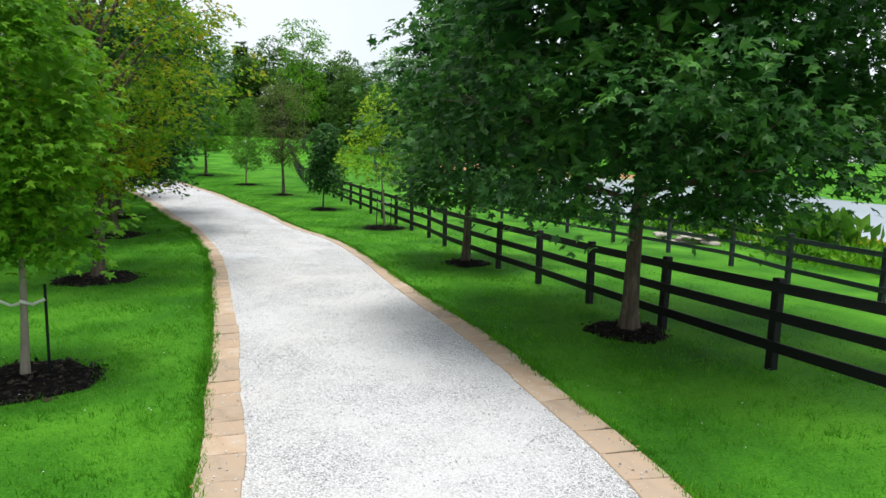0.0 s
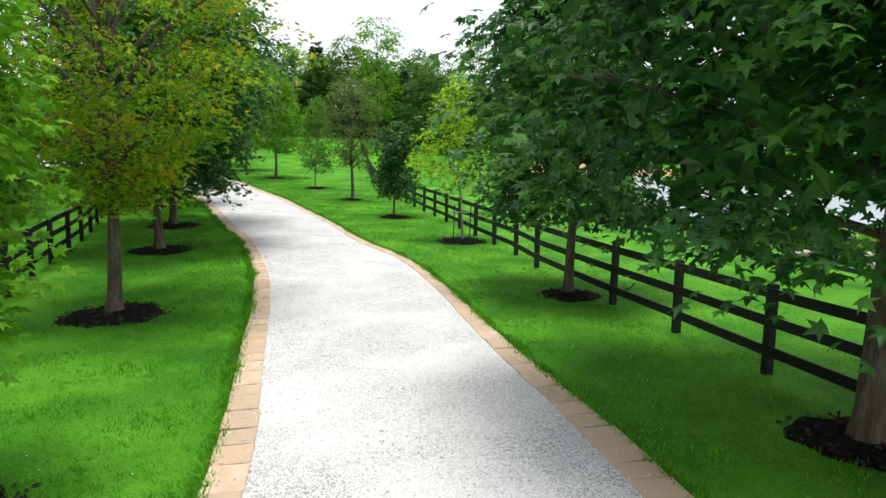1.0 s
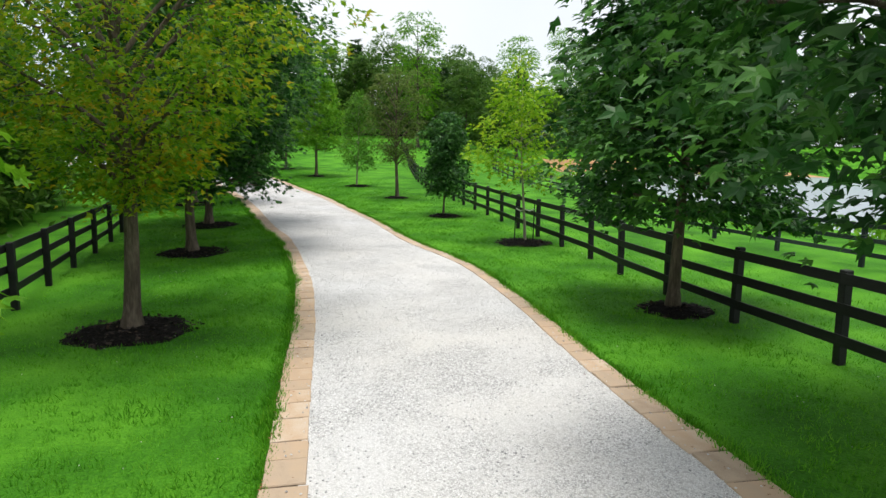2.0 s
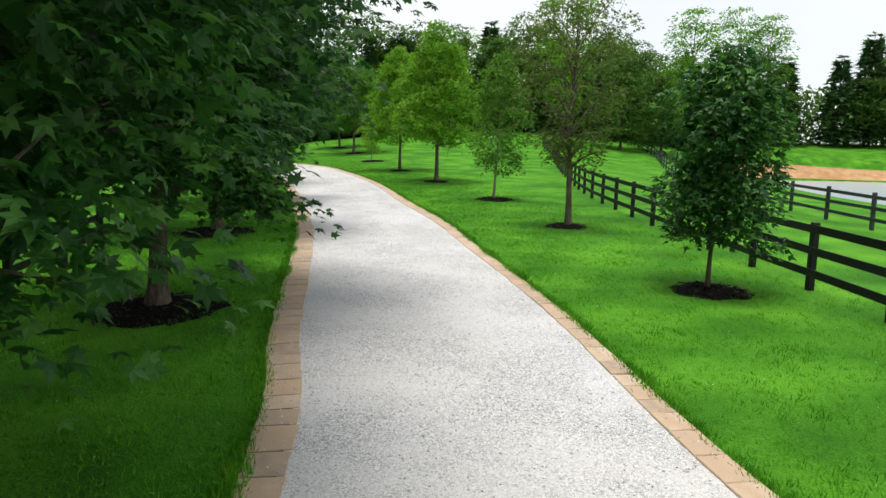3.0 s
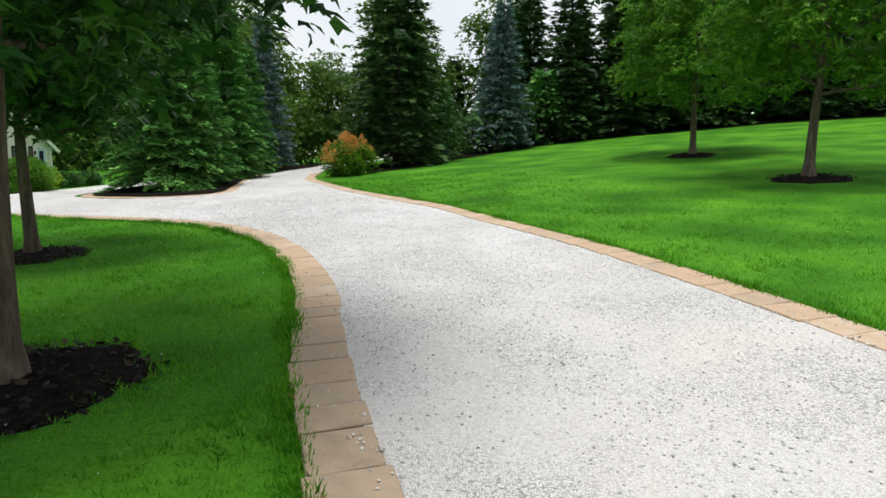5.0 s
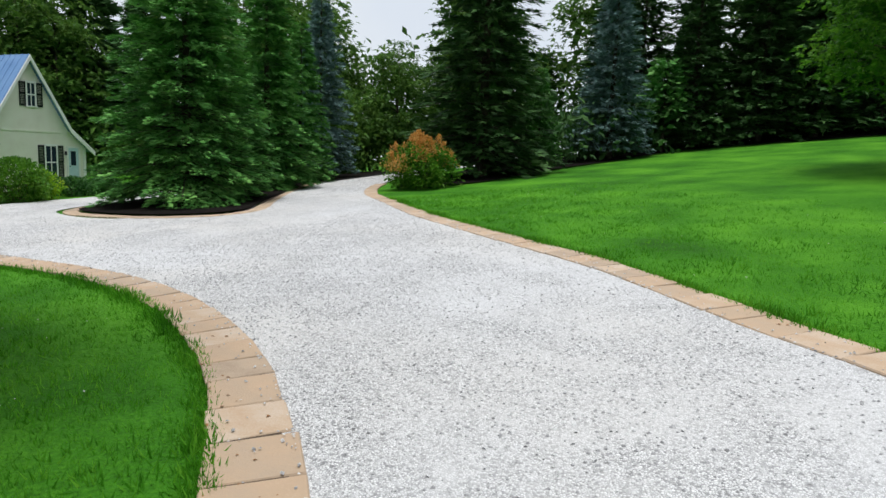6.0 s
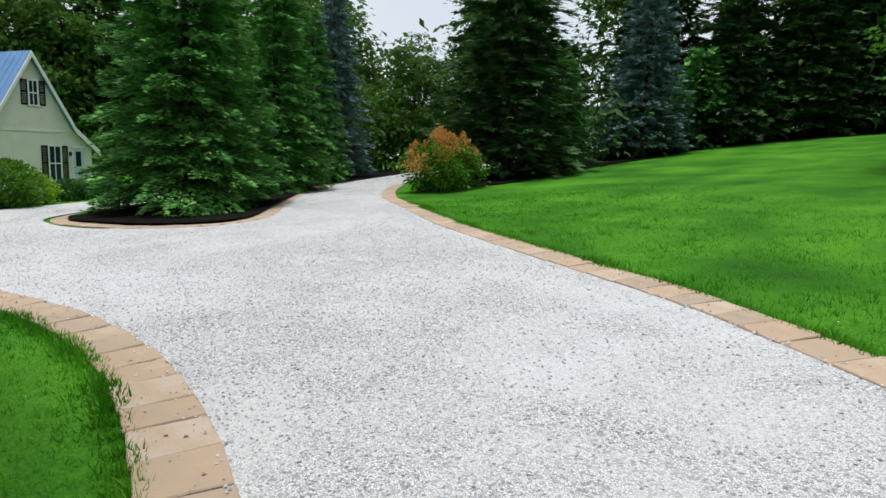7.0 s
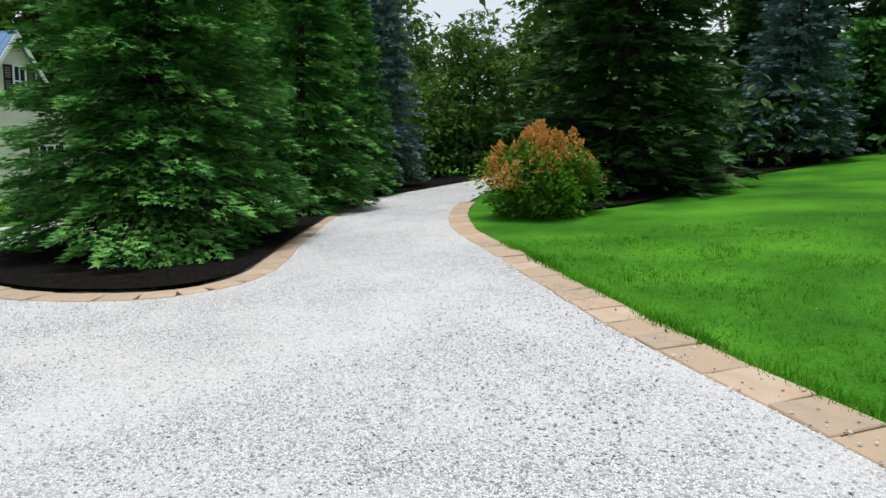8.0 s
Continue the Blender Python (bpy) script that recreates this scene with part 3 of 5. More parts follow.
def broadleaf(name, label, h, r, clear, trunk_r, leaf, sprays, per, mat, bark, shape="oval", seed=1, spread=0.42, limbs=18, drop=0.35, lobed=True, twiggy=3, core=0, ragged=1.0, toothed=False, coarse=1.0):
    """A broad-leaved tree: tapered trunk with limbs, and a crown of single leaves set in drooping sprays."""
    g = np.random.default_rng(seed)
    root = empty(name, Matrix(), label, "tree", "trees along the drive")
    lean = g.normal(0, 0.016, 2)
    tz = np.linspace(-0.25, h * 0.9, 14)
    tx = np.stack([lean[0] * tz + 0.05 * np.sin(tz * 0.9 + seed), lean[1] * tz + 0.05 * np.cos(tz * 0.8 + seed), tz], 1)
    flare = 1 + 0.75 * np.exp(-np.clip(tz + 0.25, 0, 9) / 0.22)
    wood = [tube(tx, trunk_r * flare * (1 - 0.93 * np.clip(tz / (h * 0.9), 0, 1) ** 0.9), 10)]
    where = []
    for k in range(limbs):
        u = (k + 0.5) / limbs
        z0 = clear * 0.92 + (h * 0.8 - clear) * u ** 1.15
        az = k * 2.4 + g.normal(0, 0.3)
        rise = 0.25 + 0.9 * u + g.normal(0, 0.12) + (0.8 if shape in ("vase", "column", "fountain") else 0)
        uz = np.clip((z0 - clear) / (h - clear), 0.02, 0.95)
        reach = r * float(profile(shape, min(0.95, uz + 0.12))) * g.uniform(0.75, 1.0)
        s = np.linspace(0, 1, 7)
        base = np.array([np.interp(z0, tz, tx[:, 0]), np.interp(z0, tz, tx[:, 1]), z0])
        way = np.array([math.cos(az), math.sin(az), 0])
        bend = np.stack([s * reach, np.zeros(7), rise * reach * s * (1 - 0.35 * s)], 1)
        pts = base + bend[:, :1] * way + np.array([0, 0, 1]) * bend[:, 2:] + np.cumsum(g.normal(0, 0.035 * reach / 3, (7, 3)), 0)
        rad0 = trunk_r * (0.42 - 0.2 * u)
        wood.append(tube(pts, rad0 * (1 - 0.88 * s), 6))
        where.append(pts[3:])
        for q in range(twiggy):
            b0 = pts[2 + q]
            w2 = way + g.normal(0, 0.7, 3) + np.array([0, 0, 0.25])
            w2 /= np.linalg.norm(w2)
            p2 = b0 + np.linspace(0, 1, 4)[:, None] * w2 * reach * g.uniform(0.28, 0.5)
            wood.append(tube(p2, rad0 * 0.4 * np.array([1, 0.7, 0.45, 0.15]), 4))
            where.append(p2[1:])
    V, F = join(wood)
    under(build("trunk", V, [F], bark, True), root)
    # spray centres: round the branch ends and through the outer shell of the crown
    ends = np.concatenate(where)
    n1 = int(sprays * 0.45)
    c1 = ends[g.integers(0, len(ends), n1)] + g.normal(0, 0.22, (n1, 3))
    n2 = sprays - n1
    u = g.beta(1.25, 1.35, n2)
    az = g.uniform(0, 2 * np.pi, n2)
    lump = np.minimum(1.06, 0.97 + ragged * (0.15 * np.sin(3 * az + 7 * u + seed) + 0.12 * np.sin(5 * az - 9 * u + 2 * seed)))
    rr = r * profile(shape, u) * np.sqrt(g.uniform(0.3 if core == 0 else 0.45, 1.0, n2)) * lump
    c2 = np.stack([rr * np.cos(az), rr * np.sin(az), clear + u * (h - clear)], 1)
    c2[:, :2] += lean * c2[:, 2:3]
    C = np.concatenate([c1, c2])
    C = C[(C[:, 2] > clear * 0.88)]
    out = C - np.array([0, 0, 1]) * C[:, 2:] * 1.0
    out /= np.linalg.norm(out, axis=1)[:, None] + 0.3
    N = len(C) * per
    idx = np.repeat(np.arange(len(C)), per)
    a, q = g.uniform(0, 2 * np.pi, N), np.sqrt(g.uniform(0, 1, N)) * spread * g.uniform(0.7, 1.25, N)
    flat = np.stack([q * np.cos(a), q * np.sin(a), g.normal(0, 0.09, N) - 0.45 * q * q / spread], 1)
    at = C[idx] + flat + out[idx] * 0.05
    at[:, 2] -= drop * (flat[:, :2] * out[idx][:, :2]).sum(1).clip(0)
    ahead = np.stack([np.cos(a), np.sin(a), np.zeros(N)], 1) + out[idx] * 0.8 + g.normal(0, 0.35, (N, 3)) + np.array([0, 0, -drop])
    up = np.array([0, 0, 1.0]) + g.normal(0, 0.55, (N, 3)) + out[idx] * 0.4
    size = leaf * g.uniform(0.65, 1.25, N)
    leaf_v, leaf_f = (MAPLE_LEAF, MAPLE_LEAF_F) if toothed else (LOBED, LOBED_F) if lobed else (OVAL, OVAL_F)
    pieces = [stamp(leaf_v, leaf_f, at, ahead, up, size)]
    if core:
        # the shaded leaves deep in the crown, in broad overlapping layers
        u, az = g.uniform(0.04, 0.74, core), g.uniform(0, 2 * np.pi, core)
        rr = 0.74 * r * profile(shape, u) * np.sqrt(g.uniform(0.02, 1, core))
        at = np.stack([rr * np.cos(az), rr * np.sin(az), clear + 0.15 + u * (h - clear)], 1)
        pieces.append(stamp(LOBED, LOBED_F, at, g.normal(0, 1, (core, 3)) * [1, 1, 0.5], np.array([0, 0, 1.0]) + g.normal(0, 0.7, (core, 3)), coarse * g.uniform(0.3, 0.5, core)))
    V, F = join(pieces)
    under(build("crown", V, [F], mat), root)
    return root


def conifer(name, label, h, r, clear, mat, tiers, per_tier, twigs, twig, seed=1, droop=0.25, bark=None, power=0.8, group="conifers at the wood edge", fine=True, wander=0.25, pad=1.0, gap=0.1, arch=0.2):
    """A conifer: straight trunk and whorls of branches, each a flat pad of needled twigs."""
    g = np.random.default_rng(seed)
    root = empty(name, Matrix(), label, "tree", group)
    tz = np.linspace(-0.3, h * 0.98, 8)
    wood = [tube(np.stack([0 * tz, 0 * tz, tz], 1), 0.018 * h * (1.02 - np.clip(tz / h, 0, 1)) + 0.01, 8)]
    AT, AH, UP, SZ = [], [], [], []
    for k in range(tiers):
        u = min(max((k + g.uniform(-wander, wander)) / tiers, 0), 0.985)
        z0 = clear + u * (h - clear)
        reach0 = r * (1 - u) ** power * min(1, 0.93 + u * 1.2)
        count = max(5, int(per_tier * (1 - 0.6 * u)))
        turn = g.uniform(0, 6.28)
        for b in range(count):
            az = turn + (b + g.uniform(-0.35, 0.35)) * 2 * np.pi / count
            reach = reach0 * g.uniform(0.74, 1.1) + 0.1
            way = np.array([math.cos(az), math.sin(az), 0])
            side = np.array([-way[1], way[0], 0])
            rise = (0.35 * u - droop * (1 - u)) + g.normal(0, 0.05)
            s = np.linspace(0, 1, 5)
            zz = z0 + reach * (rise * s + 0.22 * s - arch * s ** 3) + g.normal(0, gap * 0.8)
            pts = np.stack([way[0] * reach * s, way[1] * reach * s, zz], 1)
            if reach > (0.9 if fine else 1.8):
                wood.append(tube(pts[::2], 0.012 * reach * (1.1 - s[::2]) + 0.004, 3))
            # a flat bough: twigs fan out from its rib, thickest towards the tip
            m = max(5, int(twigs * (0.25 + reach / r)))
            t = 1 - 0.85 * g.uniform(0, 1, m) ** 1.35
            wide = pad * (0.16 + reach * 0.12) * np.sin(np.pi * np.clip(t * 0.86 + 0.06, 0, 1)) ** 0.7
            lat = g.uniform(-1, 1, m) * wide
            at = np.stack([np.interp(t, s, pts[:, 0]), np.interp(t, s, pts[:, 1]), np.interp(t, s, pts[:, 2])], 1) + side * lat[:, None]
            at[:, 2] += g.normal(0, gap * 0.3, m) - 0.5 * lat * lat / (wide + 0.05)
            AT.append(at)
            AH.append(way * 1.0 + side * (lat / (wide + 0.02))[:, None] * 0.9 + g.normal(0, 0.16, (m, 3)) - np.array([0, 0, 0.12 + 0.3 * arch]))
            UP.append(np.array([0, 0, 1.0]) + way * 0.75 + g.normal(0, 0.2, (m, 3)))
            SZ.append(twig * g.uniform(0.6, 1.25, m))
    # old shaded twigs close round the trunk
    m = tiers * 26
    u = g.uniform(0.0, 0.92, m)
    az, q = g.uniform(0, 6.28, m), np.sqrt(g.uniform(0.02, 1, m)) * 0.56 * r * (1 - u) ** power
    AT.append(np.stack([q * np.cos(az), q * np.sin(az), clear + 0.1 + u * (h - clear)], 1))
    AH.append(np.stack([np.cos(az), np.sin(az), -0.5 + 0 * az], 1) + g.normal(0, 0.4, (m, 3)))
    UP.append(g.normal(0, 1, (m, 3)) + np.stack([np.cos(az), np.sin(az), 0.3 + 0 * az], 1))
    SZ.append(max(0.5, 1.5 * twig) * g.uniform(0.7, 1.2, m))
    V, F = join(wood)
    under(build("trunk", V, [F], bark or BARK2, True), root)
    V, F = stamp(TWIG if fine else BOUGH, TWIG_F if fine else BOUGH_F, np.concatenate(AT), np.concatenate(AH), np.concatenate(UP), np.concatenate(SZ))
    under(build("foliage", V, [F], mat), root)
    return root


def plant(ob, x, y, yaw=0.0, scale=1.0, label="", sink=0.0):
    """Sets the first of a kind on the land."""
    ob.matrix_world = Matrix.Translation((x, y, gz(x, y) - sink)) @ Matrix.Rotation(yaw, 4, "Z") @ Matrix.Scale(scale, 4)
    return tagged(ob, label)


def again(ob, x, y, yaw=0.0, scale=1.0, label="", tall=1.0):
    m = Matrix.Translation((x, y, gz(x, y))) @ Matrix.Rotation(yaw, 4, "Z") @ Matrix.Diagonal((scale, scale, scale * tall, 1))
    c = copy_thing(ob, m)
    c.matrix_basis = m
    return tagged(c, label)


# the row on the paddock side
plant(broadleaf("maple_tree", "large dark green maple with wide low crown beside the paddock fence", 9.2, 4.3, 2.25, 0.15, 0.155, 720, 48, MAPLE, BARK, "oval", 3, limbs=24, spread=0.6, core=2600, toothed=True), 5.69, 12.22)
plant(broadleaf("maple_tree", "dark green upright maple beside the black fence", 8.8, 2.7, 1.8, 0.12, 0.18, 600, 28, MAPLE, BARK, "cone", 5, core=900), 2.91, 19.77)
plant(broadleaf("young_maple_tree", "young staked maple with airy yellow-green leaves", 6.0, 1.8, 2.05, 0.05, 0.16, 130, 20, LIME, BARK3, "cone", 8, limbs=18, spread=0.36, ragged=2.2), -0.61, 28.5)
plant(broadleaf("young_maple_tree", "small dark columnar maple with a dense narrow crown", 4.6, 1.05, 1.0, 0.05, 0.15, 270, 24, MAPLE, BARK, "column", 11, limbs=14, spread=0.27, core=160, ragged=1.8), -4.68, 35.71)
plant(broadleaf("young_maple_tree", "vase-shaped tree with sparse bronze leaves and bare twigs", 7.4, 1.95, 2.0, 0.11, 0.13, 250, 22, DULL, BARK, "vase", 14, limbs=38, spread=0.32, twiggy=4), -9.12, 43.72)
plant(broadleaf("young_maple_tree", "slender young tree with fresh green leaves", 6.6, 1.35, 1.3, 0.06, 0.13, 300, 22, MAPLE2, BARK3, "column", 17, limbs=20, spread=0.3, ragged=1.5), -13.93, 50.97)
green_a = plant(broadleaf("maple_tree", "bright green layered maple on the open lawn", 9.4, 3.3, 2.3, 0.13, 0.18, 560, 26, LAWN_MAPLE, BARK, "cone", 19, core=300, ragged=1.5), -20.3, 59.03)
again(green_a, -26.36, 66.53, 1.9, 0.95, "green maple with an upright crown on open lawn")
plant(broadleaf("young_maple_tree", "small columnar tree with yellow-green leaves on the lawn", 5.3, 0.72, 1.1, 0.045, 0.13, 150, 20, LIME, BARK3, "column", 23, limbs=14, spread=0.25, ragged=2.2), -33.3, 74.88)
green_b = plant(broadleaf("maple_tree", "green maple with a round crown near the lawn crest", 10.0, 3.9, 2.4, 0.15, 0.2, 620, 26, MAPLE2, BARK, "oval", 29, core=900, ragged=1.4), -40.15, 83.6)
again(green_b, -46.05, 90.27, 2.2, 0.95, "green maple with a pale trunk near the wood edge")

# the row on the other side
plant(broadleaf("young_maple_tree", "young staked maple with bright green leaves in a mulch bed", 5.4, 1.22, 1.75, 0.06, 0.125, 280, 28, FRESH, BARK3, "vase", 31, limbs=14, spread=0.34, toothed=True, core=200), -3.0, 9.2)
plant(broadleaf("maple_tree", "maple turning yellow and orange at its crown", 8.6, 3.9, 2.3, 0.15, 0.13, 760, 26, TURNING, BARK, "fountain", 37, limbs=30, spread=0.4, ragged=1.3, drop=0.15), -6.17, 16.62)
dark_a = plant(broadleaf("maple_tree", "dark green shade maple with a dense low crown", 9.6, 4.5, 1.95, 0.16, 0.16, 520, 39, MAPLE, BARK, "shade", 41, limbs=22, spread=0.58, core=2400, toothed=True), -10.01, 24.56)
dark_b = plant(broadleaf("maple_tree", "dense dark maple shading the drive", 9.8, 4.5, 2.0, 0.16, 0.16, 520, 39, MAPLE, BARK, "shade", 43, limbs=22, spread=0.58, core=2400, toothed=True), -13.0, 30.47, 0.6)
again(dark_a, -18.3, 37.81, 2.1, 1.0, "dark maple with large drooping leaves beside the drive")
again(dark_b, -23.19, 44.68, 3.3, 0.98, "dark shade maple in a mulch bed beside the drive")
again(dark_a, -29.83, 52.18, 4.2, 0.98, "dark maple before the end of the black fence")
dark_d = plant(broadleaf("maple_tree", "dark maple with a raised crown inside the bend", 8.8, 3.9, 2.8, 0.15, 0.19, 700, 25, MAPLE, BARK, "shade", 47, limbs=20, spread=0.5, core=1800), -41.87, 64.52)
again(dark_d, -35.62, 58.81, 5.0, 1.08, "dark shade maple at the bend of the drive")
again(dark_d, -48.96, 66.84, 2.0, 0.84, "smaller dark maple beside the gravel forecourt")


# ---------------------------------------------------------------- woods
spruce_a = plant(conifer("spruce_tree", "large full green spruce skirted to the ground in the island bed", 9.8, 2.95, 0.5, SPRUCE, 22, 21, 200, 0.19, 51, 0.2, group="island planting", fine=False, wander=0.12, gap=0.13), -63.0, 76.5)
spruce_b = plant(conifer("spruce_tree", "green spruce with dense boughs", 9.6, 2.2, 0.3, SPRUCE, 24, 17, 84, 0.24, 53, 0.24, fine=False, wander=0.2), -66.8, 81.3)
blue_a = plant(conifer("blue_spruce_tree", "silvery blue spruce at the edge of the wood", 9.6, 2.15, 0.7, BLUE, 24, 16, 76, 0.22, 57, 0.12, fine=False, wander=0.2), -60.8, 97.0)
dark_e = plant(conifer("pine_tree", "tall dark conifer with fine boughs at the wood edge", 13.5, 3.2, 0.7, DARKNEEDLE, 28, 14, 50, 0.42, 58, 0.2, fine=False), -61.6, 88.6)
dark_c = plant(conifer("pine_tree", "tall dark conifer at the edge of the wood", 13.5, 3.3, 0.9, DARKNEEDLE, 22, 11, 18, 0.8, 59, 0.22, fine=False), -55.0, 116.0)
wood_a = plant(broadleaf("woodland_tree", "tall woodland tree with a dark green crown", 14.0, 4.2, 1.2, 0.2, 0.42, 300, 14, WOODS, BARK2, "oval", 61, spread=1.0, lobed=True, limbs=8, twiggy=0, core=420, coarse=2.0), -75.0, 102.0)
wood_b = plant(broadleaf("woodland_tree", "tall light-crowned tree above the woods", 17.0, 3.6, 4.0, 0.2, 0.36, 260, 16, FRESH, BARK2, "vase", 67, spread=0.85, lobed=False, limbs=10, twiggy=1), -46.0, 132.0)
again(blue_a, -72.4, 87.4, 0.5, 0.95, "slim bluish spruce with a spire top beside the lane", 1.08)
again(spruce_b, -70.2, 84.9, 1.0, 0.8, "green spruce beside the lane into the wood")
again(dark_e, -56.6, 104.6, 1.2, 0.95)
again(dark_e, -51.8, 107.6, 2.2, 1.02)
again(dark_e, -57.6, 108.6, 0.3, 0.95)
again(dark_c, -54.2, 105.8, 2.9, 0.85)
again(dark_e, -59.2, 102.4, 4.1, 0.88)
again(dark_e, -62.6, 102.6, 5.1, 0.86)
again(dark_e, -64.6, 101.6, 1.1, 0.7)
again(dark_e, -46.8, 110.4, 3.2, 0.97)
again(spruce_b, -62.0, 92.9, 3.1, 0.52, "young green spruce in front of taller pines", 0.95)
plant(conifer("small_evergreen", "small round-topped evergreen on a bare stem", 5.0, 1.4, 1.9, SPRUCE, 12, 10, 12, 0.36, 71, 0.1, power=0.5), -59.9, 100.6)
again(wood_a, -77.0, 96.5, 0.4, 0.62, "leafy woodland tree closing the end of the lane")
again(wood_a, -73.0, 103.0, 1.4, 0.66, "leafy woodland tree closing the end of the lane")
again(dark_e, -76.5, 103.5, 0.9, 0.95, "tall dark conifer behind the end of the lane")
again(wood_a, -71.0, 110.5, 2.4, 1.0, "tall leafy tree behind the end of the lane")
again(wood_a, -80.5, 107.0, 3.9, 1.05, "tall leafy tree behind the end of the lane")
again(dark_e, -67.0, 107.5, 2.0, 0.85, "tall dark conifer behind the end of the lane")
rng = random.Random(5)


def row(points, kinds, step, jitter, lo, hi):
    line = spline(points, 0.5)
    s = 0.0
    at = np.r_[0, np.cumsum(np.linalg.norm(np.diff(line, axis=0), axis=1))]
    while s < at[-1]:
        x, y = float(np.interp(s, at, line[:, 0])), float(np.interp(s, at, line[:, 1]))
        again(rng.choice(kinds), x + rng.uniform(-jitter, jitter), y + rng.uniform(-jitter, jitter), rng.uniform(0, 6.28), rng.uniform(lo, hi), tall=rng.uniform(0.9, 1.12))
        s += step * rng.uniform(0.75, 1.25)


row([(-54.0, 110.5), (-44.0, 113.0), (-40.0, 113.5)], [dark_c, dark_c, wood_a], 4.6, 0.8, 1.05, 1.35)
row([(-36.0, 115.5), (-22.0, 124.0), (-10.0, 140.0), (0.0, 165.0)], [wood_a, wood_a, dark_c, wood_a], 4.6, 0.8, 0.92, 1.12)
row([(-53.0, 114.0), (-44.0, 119.0), (-30.0, 126.0), (-16.0, 142.0)], [dark_c, wood_a, wood_a], 5.5, 1.5, 1.0, 1.2)
row([(-62.0, 107.0), (-58.0, 112.0)], [dark_c, wood_a], 5.0, 1.0, 0.6, 0.72)
row([(-2.0, 172.0), (20.0, 182.0), (50.0, 186.0), (80.0, 180.0), (110.0, 165.0)], [wood_a, wood_a, dark_c, wood_a, wood_b], 5.0, 2.5, 1.2, 1.75)
row([(112.0, 160.0), (125.0, 120.0), (128.0, 80.0), (120.0, 40.0), (105.0, 0.0)], [wood_a, dark_c, wood_a], 11.0, 3.0, 0.8, 1.1)
row([(-78.0, 87.5), (-82.5, 96.0), (-80.0, 106.0), (-72.0, 110.0)], [wood_a, dark_c, wood_a], 4.5, 1.0, 0.6, 0.72)
row([(-84.0, 94.0), (-95.0, 89.0), (-103.0, 76.0), (-106.0, 62.0), (-106.0, 46.0)], [wood_a, wood_a, dark_c], 5.0, 1.2, 0.85, 1.1)
row([(-9.5, -4.0), (-13.5, 9.0), (-18.0, 20.0), (-24.5, 31.0), (-32.0, 40.5), (-44.0, 44.0), (-60.0, 44.0), (-78.0, 44.0), (-95.0, 44.0)], [wood_a, wood_a, dark_c], 4.6, 0.8, 0.6, 0.75)
row([(-16.0, -10.0), (-26.0, 10.0), (-36.0, 26.0), (-56.0, 36.0)], [wood_a, dark_c], 7.0, 2.0, 0.9, 1.1)
row([(-90.0, 97.0), (-101.0, 88.0), (-108.0, 74.0), (-108.0, 58.0), (-100.0, 50.0)], [wood_a, wood_a, dark_c], 5.0, 1.2, 1.15, 1.4)
again(wood_b, -22.5, 104.0, 1.0, 1.2, "tall pale-crowned tree rising above the woods")
again(wood_b, -8.5, 112.0, 2.4, 1.15, "tall airy tree beyond the far fence")
again(wood_a, -16.5, 111.0, 2.0, 1.0, "dark broad tree beyond the lawn crest")
again(wood_a, -12.0, 118.0, 3.0, 0.95, "dark broad tree beyond the lawn crest")


# ---------------------------------------------------------------- mulch beds
def mulch_ring(x, y, r, seed, label, long=1.0, yaw=0.0):
    """A low, ragged heap of dark bark mulch with loose chips."""
    g = np.random.default_rng(seed)
    rings, sides = 7, 30
    ang = np.linspace(0, 2 * np.pi, sides, endpoint=False)
    edge = r * (1 + 0.07 * np.sin(3 * ang + seed) + 0.05 * np.sin(7 * ang + 2 * seed) + g.normal(0, 0.02, sides))
    V = []
    for k in range(rings + 1):
        q = k / rings
        X, Y = x + q * edge * np.cos(ang + yaw) * long, y + q * edge * np.sin(ang + yaw)
        Z = ground(X, Y) + 0.10 * (1 - q ** 2.5) + g.normal(0, 0.008, sides) - (0.03 if k == rings else 0)
        V.append(np.stack([X, Y, Z], 1))
    V = np.concatenate(V)
    i, j = np.meshgrid(np.arange(rings), np.arange(sides), indexing="ij")
    F = np.stack([i * sides + j, (i + 1) * sides + j, (i + 1) * sides + (j + 1) % sides, i * sides + (j + 1) % sides], -1).reshape(-1, 4)
    o = np.array([x, y, gz(x, y)])
    bed = tagged(build("mulch_bed", V - o, [F], MULCH, True), label, "mulch bed", "mulch beds")
    bed.location = o
    n = int(260 * r * r)
    a, q = g.uniform(0, 2 * np.pi, n), np.sqrt(g.uniform(0, 1.08, n))
    X, Y = x + q * r * np.cos(a) * long, y + q * r * np.sin(a)
    P = np.stack([X, Y, ground(X, Y) + 0.10 * (1 - np.clip(q, 0, 1) ** 2.5) + 0.012], 1) - o
    W, G = stamp([(-0.3, 0, 0), (0.3, 0, 0.1), (0.25, 1, 0.15), (-0.25, 1, 0)], [(0, 1, 2, 3)], P, g.normal(0, 1, (n, 3)) * [1, 1, 0.25], np.array([0, 0, 1.0]) + g.normal(0, 0.4, (n, 3)), g.uniform(0.03, 0.09, n))
    under(tagged(build("bark_chip", W, [G], CHIP), kind="stuff"), bed)
    return bed


